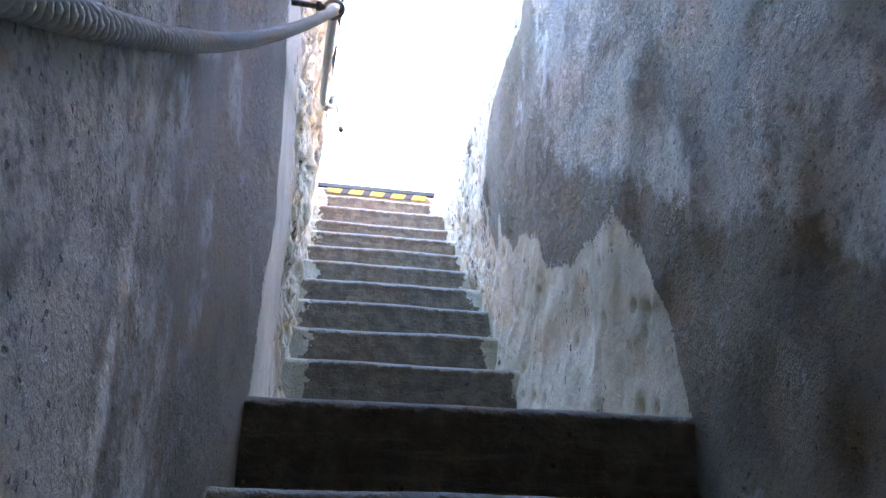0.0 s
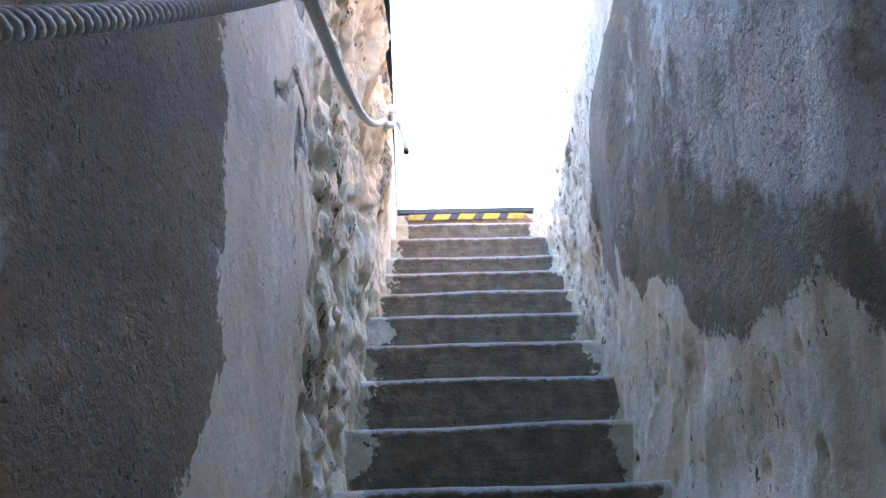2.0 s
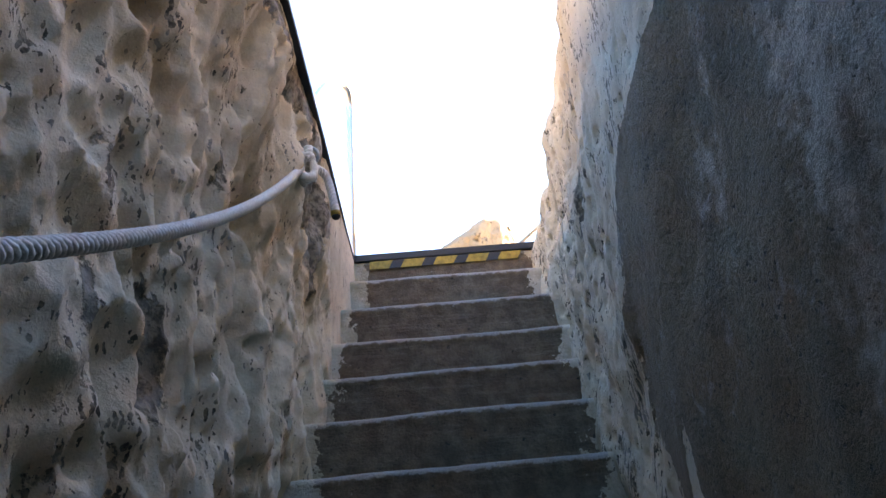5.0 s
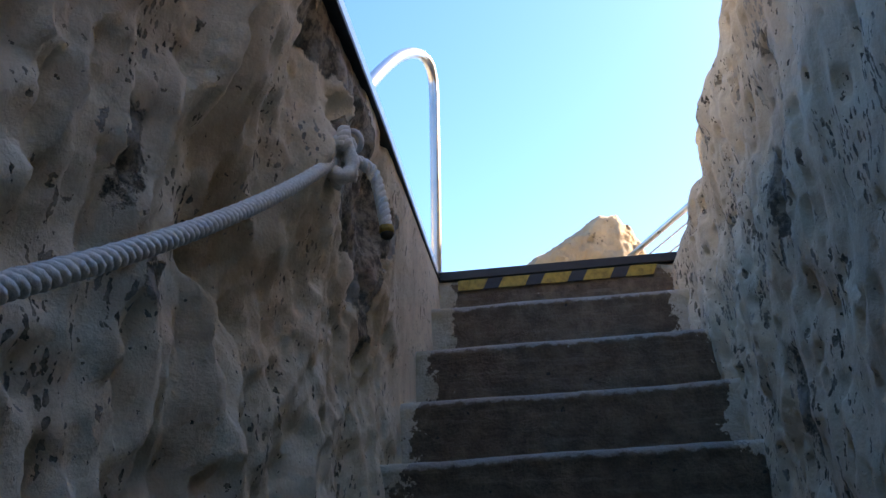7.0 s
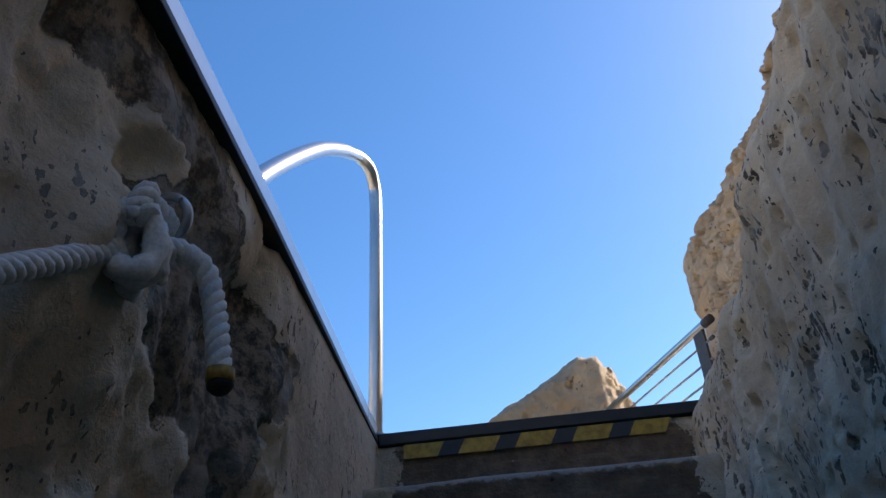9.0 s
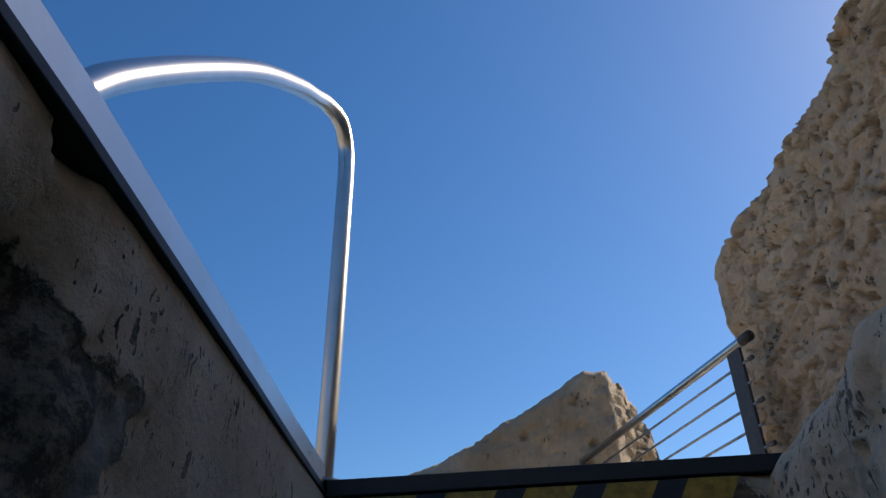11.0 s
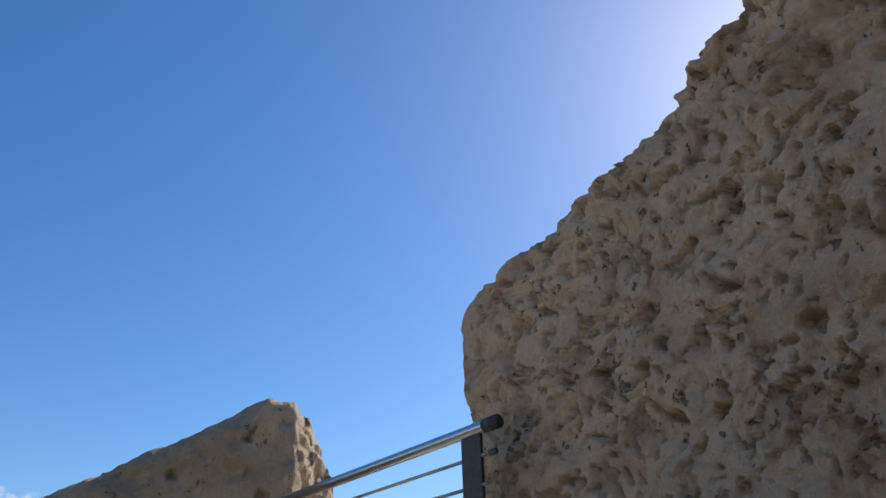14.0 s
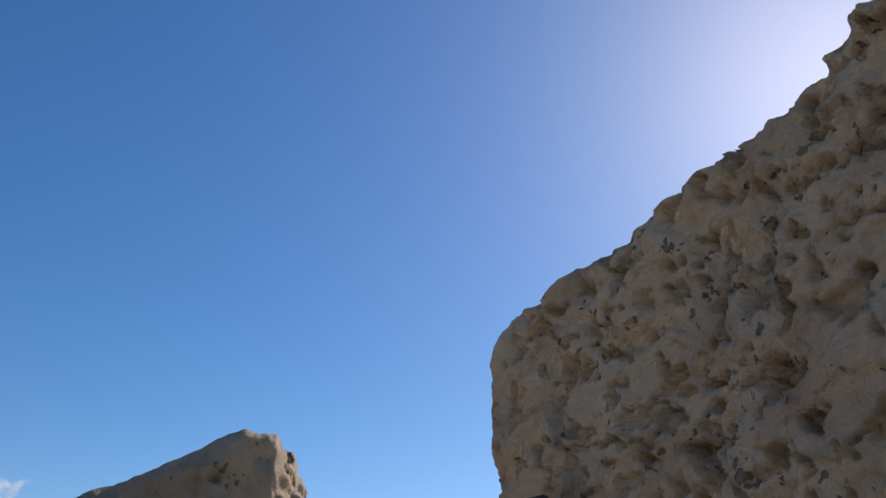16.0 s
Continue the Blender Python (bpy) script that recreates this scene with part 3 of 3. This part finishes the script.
# warning tape on the uppermost riser
tape = thing("warning_tape", "worn yellow and black hazard tape on the top riser", "tape")
for i in range(9):
    x0 = -0.368 + 0.079 * i * 2 / 2 + (0.021 if i % 2 else 0.0)
    wide = 0.058 if i % 2 else 0.1
    bm = bmesh.new()
    lean = 0.022
    front = -0.0125
    pts = [(x0 - lean / 2, -0.076), (x0 + wide - lean / 2, -0.076), (x0 + wide + lean / 2, -0.036), (x0 + lean / 2, -0.036)]
    if i == 0:
        pts[0], pts[3] = (x0 - 0.004, -0.076), (x0 - 0.004, -0.036)
    fr = [bm.verts.new((x, front + 0.0015 * math.sin(x * 40), z)) for x, z in pts]
    bk = [bm.verts.new((x, front + 0.004, z)) for x, z in pts]
    bm.faces.new(fr)
    bm.faces.new(bk[::-1])
    for a in range(4):
        bm.faces.new((fr[a], bk[a], bk[(a + 1) % 4], fr[(a + 1) % 4]))
    bmesh.ops.recalc_face_normals(bm, faces=bm.faces)
    part("stripe", bm, M_YELLOW if i % 2 == 0 else M_TAPE_BLACK, tape)


# ---- terrace ----
def ground_mesh():
    """One sheet round the opening of the stairwell, out to the horizon; over the lower stairs it is an unseen roof,
    added to keep sky light off them.
    """
    far = 900.0
    x0, x1, y0, y1 = -0.475, 0.5, -3.9, 0.032
    xs, yy = [-far, -60, -8, -3, x0, x1, 3, 8, 60, far], [-far, -60, -7.0, y0, y1, 3, 8, 60, far]
    verts, faces, index = [], [], {}
    for i, x in enumerate(xs):
        for j, y in enumerate(yy):
            index[i, j] = len(verts)
            verts.append((x, y, -0.004))
    for i in range(len(xs) - 1):
        for j in range(len(yy) - 1):
            if xs[i] >= x0 and xs[i + 1] <= x1 and yy[j] >= y0 and yy[j + 1] <= y1:
                continue
            faces.append((index[i, j], index[i + 1, j], index[i + 1, j + 1], index[i, j + 1]))
    return verts, faces


gv, gf = ground_mesh()
ground = mesh_object("ground", gv, gf, M_PAVING, smooth=False)
tagged(ground, "pale limestone terrace paving round the stair opening", "ground", "", "structure")


# unseen plain walls round the terrace, added to bounce warm sunlight back
bm = box(bmesh.new(), (-4.6, -12.0, -0.1), (-4.0, 1.2, 2.1), 0.03)
tagged(part("wall_bounce_side", bm, M_PAVING, None), "unseen plain pale limestone wall added beside the terrace to bounce sunlight", "wall", "", "structure")
bm = box(bmesh.new(), (-3.99, -12.5, -0.1), (4.0, -12.0, 3.2), 0.03)
tagged(part("wall_bounce_back", bm, M_PAVING, None), "unseen plain pale limestone wall added behind the terrace to bounce sunlight", "wall", "", "structure")


# ---- tan wall beside the terrace ----
def tan_front(y):
    return line_at([(-5.0, 1.36), (0.25, 1.345), (0.9, 1.335), (1.3, 1.3), (1.5, 1.25), (2.06, 1.115), (2.3, 1.09)], y)


def tan_top(y):
    t = line_at([(-5.0, 1.95), (-1.0, 2.0), (0.3, 1.92), (0.5, 1.885), (0.7, 1.88), (0.9, 1.835), (1.1, 1.765), (1.35, 1.757), (1.55, 1.705), (1.8, 1.692), (1.98, 1.665), (2.09, 1.615)], y)
    return t - 0.01 + 0.022 * fract(y * 7, 3.3, 0.2, 3)


def tan_place(y, v):
    top = tan_top(y)
    z = -0.05 + v * (top + 0.05)
    x = tan_front(y)
    lump = fract(6.1, y * 3.4, z * 3.0, 5)
    fine = fract(2.0, y * 14, z * 14, 5)
    wy, wz = y + 0.05 * noise.noise((1.5, y * 8, z * 8)) + 0.012 * fine, z + 0.05 * noise.noise((8.5, y * 8, z * 8)) + 0.012 * fine
    d = 0.015 * lump + 0.005 * fine + 0.006 * crag(3.3, y * 16, z * 16, 6)
    # broken layers: shallow sharp ledges
    layer = fract(5.2, wy * 3.6, wz * 4.4, 4) * 4.0
    d += 0.011 * (math.floor(layer) + clamp((layer - math.floor(layer) - 0.86) / 0.14))
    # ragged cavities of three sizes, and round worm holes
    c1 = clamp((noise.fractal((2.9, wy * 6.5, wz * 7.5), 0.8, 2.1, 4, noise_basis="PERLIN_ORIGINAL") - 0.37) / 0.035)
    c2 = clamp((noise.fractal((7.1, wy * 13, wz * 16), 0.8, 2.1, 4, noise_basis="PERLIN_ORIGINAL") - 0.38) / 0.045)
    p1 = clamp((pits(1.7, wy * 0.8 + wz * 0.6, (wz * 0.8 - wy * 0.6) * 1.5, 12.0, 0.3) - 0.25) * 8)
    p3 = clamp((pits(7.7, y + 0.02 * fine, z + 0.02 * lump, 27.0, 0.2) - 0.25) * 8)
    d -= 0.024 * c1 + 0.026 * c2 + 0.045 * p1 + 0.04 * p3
    over = clamp((z - 1.32 + 0.12 * lump) / 0.16)
    d += 0.055 * over * abs(fract(3.1, y * 5.5, z * 5.5, 4)) - 0.02 * over
    near = max(0.0, 1.0 - (top - z) / 0.07)
    d -= 0.05 * near ** 2
    d *= 1.0 - 0.7 * max(0.0, 1.0 - (2.13 - y) / 0.2)
    end = max(0.0, 1.0 - (2.13 - y) / 0.06)
    d -= 0.03 * end ** 2
    lean = 0.03 * max(0.0, (y - 1.7) / 0.4)
    cut = 0.05 * max(0.0, min(1.0, (1.15 - z) / 0.5)) * max(0.0, min(1.0, (y - 1.6) / 0.4))
    # hole: how far the colour is darkened inside each cavity
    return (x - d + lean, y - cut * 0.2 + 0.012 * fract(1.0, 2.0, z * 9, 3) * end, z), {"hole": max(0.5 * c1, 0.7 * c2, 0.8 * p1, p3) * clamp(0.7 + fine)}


ty = [float(v) for v in (*np.arange(-5.0, 0.0, 0.06), *np.arange(0.0, 2.13, 0.0062), 2.13)]
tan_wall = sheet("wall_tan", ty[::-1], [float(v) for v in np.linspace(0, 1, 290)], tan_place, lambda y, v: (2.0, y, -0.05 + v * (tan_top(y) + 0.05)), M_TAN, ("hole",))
tagged(tan_wall, "rough pitted tan limestone wall with an uneven broken top", "wall", "", "structure")


# ---- far sloping wall ----
def rock_top(x):
    return line_at([(-4.0, -0.2), (-1.25, 0.76), (-0.43, 1.06), (0.24, 1.42), (0.5, 1.585), (0.6, 1.635), (0.76, 1.638), (0.88, 1.62), (0.99, 1.5), (1.09, 1.3), (1.18, 1.02), (1.26, 0.6), (1.32, 0.0)], x) + 0.015 * fract(x * 8, 1.5, 0, 3)


def rock_place(x, v):
    top = rock_top(x)
    z = -0.6 + v * (top + 0.6)
    side = max(0.0, min(1.0, (x - 0.74) / 0.53))
    lump = fract(x * 3.2, 5.5, z * 3.2, 5)
    ridge = abs(noise.noise((x * 7, 1.4, z * 7 + lump)))
    rs = min(1.0, side * 6)
    d = (0.03 + 0.05 * rs) * lump + 0.02 * crag(x * 7, 2.2, z * 7) + rs * 0.1 * (0.2 - ridge) - 0.05 * max(0.0, min(1.0, (pits(x + 0.04 * lump, 2.2, z, 8.0, 0.1) - 0.2) * 4))
    chunk = fract(x * 5 + 0.3 * lump, 6.3, z * 6, 4) * 4.0
    d += (0.008 + 0.018 * rs) * (math.floor(chunk) + clamp((chunk - math.floor(chunk) - 0.8) / 0.2)) + rs * 0.02 * crag(x * 18, 4.4, z * 18, 5)
    near = max(0.0, 1.0 - (top - z) / 0.08)
    y = 3.5 - d + 0.06 * near ** 2 + side * 0.9
    return (x + 0.05 * side * fract(8.8, x * 6, z * 7, 3), y, z), {}


rx = [float(v) for v in (*np.arange(-4.0, -1.3, 0.06), *np.arange(-1.3, 1.32, 0.0105), 1.32)]
rock = sheet("wall_far", rx, [float(v) for v in np.linspace(0, 1, 130)], rock_place, lambda x, v: (x, 5.0, -0.6 + v * (rock_top(x) + 0.6)), M_ROCK)
tagged(rock, "sloping weathered limestone wall with a broken peak", "wall", "", "structure")



# ---- small clouds low over the far wall ----
def cloud(centre, wide, high, seed):
    """A distant ragged cloud: a bulging backdrop sheet that thins out to nothing."""
    k = Mat("cloud_vapour", 1.0)
    reach = k.t.nodes.new("ShaderNodeVectorMath")
    reach.operation = "LENGTH"
    k.link(k.scaled(1 / wide, 0, 1 / high), reach.inputs[0])
    puffs = k.noise(0.07, 6, 0.62, k.warped(3.0 + seed, 0.05))
    dense = k.step(k.math("SUBTRACT", puffs, k.math("MULTIPLY", reach.outputs["Value"], 0.42)), 0.2, 0.46)
    clear = k.t.nodes.new("ShaderNodeBsdfTransparent")
    glow = k.t.nodes.new("ShaderNodeEmission")
    glow.inputs["Color"].default_value = (0.72, 0.8, 0.95, 1.0)
    glow.inputs["Strength"].default_value = 0.8
    mixed = k.t.nodes.new("ShaderNodeMixShader")
    k.link(k.math("MULTIPLY", dense, 0.8), mixed.inputs[0])
    k.link(clear.outputs[0], mixed.inputs[1])
    k.link(glow.outputs[0], mixed.inputs[2])
    k.link(mixed.outputs[0], k.t.nodes["Material Output"].inputs["Surface"])
    n, verts = 12, []
    for i in range(n + 1):
        for j in range(n + 1):
            a, b = 2 * i / n - 1, 2 * j / n - 1
            verts.append((a * wide, 8 * (a * a + b * b), b * high))
    faces = [(i * (n + 1) + j, (i + 1) * (n + 1) + j, (i + 1) * (n + 1) + j + 1, i * (n + 1) + j + 1) for i in range(n) for j in range(n)]
    ob = mesh_object("backdrop", verts, faces, k.m)
    ob.location = centre
    return tagged(ob, "small thin white cloud low in the blue sky", "cloud", "", "structure")


cloud(Vector((-90.0, 620.0, 118.0)), 34, 22, 0.0)
cloud(Vector((4.0, 620.0, 124.0)), 26, 10, 1.0)

# low parapet of blocks behind the railing
parapet = thing("parapet", "low parapet of squared limestone blocks", "wall", "structure")
for i in range(5):
    bm = bmesh.new()
    x = 1.45 + 0.27 * i
    top = 1.05 + 0.085 * i
    box(bm, (x, 5.0, 0.78 + 0.085 * i), (x + 0.262, 5.3, top + 0.1), 0.012)
    part("block", bm, M_ROCK, parapet)
    part("block", box(bmesh.new(), (x - 0.1, 5.01, -0.1), (x + 0.16, 5.29, 0.772 + 0.085 * i), 0.012), M_ROCK, parapet)


# ---- stair handrail ----
handrail = thing("handrail", "curved stainless steel tube handrail on the terrace edge", "handrail")
rail_pts = smooth_line([(-0.459, 0.037, 0.0), (-0.447, 0.038, 0.25), (-0.438, 0.04, 0.5), (-0.431, 0.042, 0.7), (-0.427, 0.042, 0.82), (-0.428, 0.032, 0.895), (-0.436, -0.012, 0.943), (-0.457, -0.085, 0.938),
                        (-0.474, -0.17, 0.893), (-0.48, -0.3, 0.805), (-0.497, -0.52, 0.638), (-0.52, -0.72, 0.455), (-0.54, -0.88, 0.292), (-0.55, -0.95, 0.205), (-0.56, -1.02, 0.1), (-0.565, -1.08, 0.0)])
tube("rail", rail_pts, 0.0212, M_STEEL, handrail, sides=20)
v, f = tube_data([(-0.459, 0.037, 0.004), (-0.459, 0.037, 0.012)], 0.045, 24)
mesh_object("base_plate", v, f, M_DULL_STEEL, handrail)

# ---- balustrade between the two walls ----
balustrade = thing("balustrade", "steel balustrade with a round top rail and thin bars", "railing")
P0, P1 = Vector((1.062, 1.745, 1.0)), Vector((0.5, 3.5, 1.0))
along = (P1 - P0).normalized()
tube("top_rail", [P0 - along * 0.05, P0, P0.lerp(P1, 0.5), P1], 0.0212, M_STEEL, balustrade, sides=18)
for i in range(8):
    dz = Vector((0, 0, -0.096 - 0.0955 * i))
    tube("bar", [P0 + dz, P1 + dz], 0.0062, M_DULL_STEEL, balustrade, sides=10)


tube("sleeve", [P0 - along * 0.07, P0 - along * 0.005], 0.0245, M_BROWN_POST, balustrade, "brown wall sleeve", sides=18)
for i in range(2):
    c = P1 - along * 0.03 + Vector((0, 0, -0.2 - 0.19 * i))
    part("bracket", box(bmesh.new(), (c.x - 0.02, c.y - 0.03, c.z - 0.03), (c.x + 0.02, c.y + 0.03, c.z + 0.03), 0.004), M_DULL_STEEL, balustrade)


def flat_post(p, name, wide):
    bm = bmesh.new()
    box(bm, (-0.007, -wide, 0.0), (0.007, wide, 0.985), 0.0015)
    turn = Matrix.Rotation(math.atan2(along.x, along.y) * -1, 4, "Z")
    bmesh.ops.transform(bm, matrix=Matrix.Translation((p.x, p.y, -0.004)) @ turn, verts=bm.verts)
    return part(name, bm, M_BROWN_POST, balustrade, "brown flat steel post")


flat_post(P0 + along * 0.07, "post", 0.05)
flat_post(P1 - along * 0.03, "post", 0.03)
for i in range(5):
    c = P0 - along * 0.02 + Vector((0, 0, -0.096 - 0.191 * i))
    v, f = tube_data([c, c - along * 0.03], 0.011, 10)
    mesh_object("bolt", v, f, M_BOLT, balustrade)


# ---- rope hand line ----
RING_A, KNOT_B = Vector((-0.557, -3.595, -1.335)), Vector((-0.48, -1.53, -0.282))
RING_C = Vector((-0.77, -5.2, -2.6))


def hung(a, b, sag, bow=0.0, skew=0.0, n=200):
    """Points of a hanging line; skew moves its belly towards b."""
    out = []
    for i in range(n + 1):
        s = i / n
        p = a.lerp(b, s)
        belly = 4 * s * (1 - s) * (1 + skew * (2 * s - 1))
        p.z -= sag * belly
        p.x += bow * belly
        out.append(p)
    return out


def laid_rope(name, line, radius, parent, label=""):
    """A three-strand laid rope along a line: three twisted strands."""
    pts = [Vector(p) for p in line]
    length = [0.0]
    for a, b in zip(pts, pts[1:]):
        length.append(length[-1] + (b - a).length)
    n = int(length[-1] / 0.0055)
    fine = []
    for i in range(n + 1):
        s = length[-1] * i / n
        k = min(max(int(np.searchsorted(length, s)) - 1, 0), len(pts) - 2)
        t = (s - length[k]) / max(length[k + 1] - length[k], 1e-9)
        fine.append((pts[k].lerp(pts[k + 1], t), s))
    pitch = 0.041
    for strand in range(3):
        mid, up = [], None
        for i, (p, s) in enumerate(fine):
            d = (fine[min(i + 1, n)][0] - fine[max(i - 1, 0)][0]).normalized()
            up = d.orthogonal().normalized() if up is None else (up - d * up.dot(d)).normalized()
            a = 2 * math.pi * (s / pitch + strand / 3)
            mid.append(p + (up * math.cos(a) + d.cross(up) * math.sin(a)) * radius * 0.5)
        v, f = tube_data(mid, radius * 0.545, 9)
        mesh_object(name, v, f, M_ROPE, parent, label)


rope = thing("rope", "thick white three-strand rope strung as a hand line through steel rings", "rope")
laid_rope("strand", hung(RING_A, KNOT_B, 0.0906, -0.0166, 0.35), 0.0128, rope)
laid_rope("strand", hung(RING_C, RING_A, 0.09, -0.06), 0.0128, rope)
TAIL = Vector((-0.388, -1.461, -0.405))
EYE = Vector((-0.455, -1.475, -0.212))
KNOT = Vector((-0.462, -1.522, -0.28))
laid_rope("tail_strand", smooth_line([KNOT + Vector((0.01, 0.005, 0.0)), Vector((-0.435, -1.488, -0.265)), Vector((-0.413, -1.466, -0.278)), Vector((-0.402, -1.458, -0.315)), Vector((-0.394, -1.46, -0.36)), TAIL], 8), 0.0132, rope)
# three slack turns round the standing part, then twice through the eye
turns = [KNOT + Vector((0.021 * math.cos(a), -0.027 + 0.05 * a / 17.0 + 0.006 * math.sin(2.3 * a), 0.035 * math.sin(a) + 0.005 * math.cos(1.7 * a))) for a in np.linspace(0.6, 17.0, 60)]
v, f = tube_data(turns, [0.0125 + 0.0022 * math.sin(1.9 * i) for i in range(60)], 12)
mesh_object("knot_wrap", v, f, M_ROPE, rope, "fused and matted turns of the knot")
laid_rope("knot_strand", smooth_line([KNOT + Vector((0.0, -0.03, 0.02)), KNOT + Vector((0.012, -0.02, 0.055)), KNOT + Vector((0.0, 0.012, 0.068)), EYE + Vector((0.004, -0.004, -0.012)), EYE + Vector((-0.008, 0.02, -0.03)), KNOT + Vector((0.004, 0.028, 0.01)), KNOT + Vector((0.02, 0.012, -0.03))], 8), 0.0125, rope)
v, f = tube_data([TAIL + Vector((0, 0, 0.008)), TAIL + Vector((0, 0, -0.006))], 0.0145, 12)
mesh_object("binding", v, f, M_ROPE_END, rope, "yellow tape binding")
v, f = tube_data([TAIL + Vector((0, 0, -0.006)), TAIL + Vector((0.001, 0, -0.012)), TAIL + Vector((0.002, 0, -0.018))], [0.0135, 0.0135, 0.008], 12)
mesh_object("tip", v, f, M_CHAR, rope, "burnt dark tip")


def ring_bolt(c, r, lean, label):
    """A ring on a bolt that is let into the wall."""
    ob = thing("ring_bolt", label, "bolt", "", "ring bolts of the rope")
    axis = Vector((0.25, 1.0, 0.15)).normalized() if lean else Vector((0.1, 1.0, 0.3)).normalized()
    u = axis.orthogonal().normalized()
    w = axis.cross(u)
    loop = [c + (u * math.cos(2 * math.pi * i / 36) + w * math.sin(2 * math.pi * i / 36)) * r for i in range(37)]
    tube("ring", loop, 0.0055, M_DULL_STEEL, ob, sides=12)
    wall_x = line_at(LEFT_X, c.y)
    tube("shank", [(c.x - r + 0.004, c.y, c.z + 0.004), (wall_x - 0.06, c.y, c.z + 0.006)], 0.008, M_BOLT, ob, "rusty shank", sides=12)
    v, f = tube_data([(c.x - r - 0.006, c.y, c.z + 0.005), (c.x - r - 0.02, c.y, c.z + 0.005)], 0.013, 12)
    mesh_object("nut", v, f, M_BOLT, ob)
    return ob


ring_bolt(RING_A + Vector((0.0, 0, 0.006)), 0.026, True, "steel ring bolt in the plaster with rope passing through")
ring_bolt(EYE, 0.024, False, "steel eye bolt in the wall holding the knotted rope")
ring_bolt(RING_C + Vector((0.0, 0, 0.006)), 0.026, True, "steel ring bolt in the dark render holding the rope")
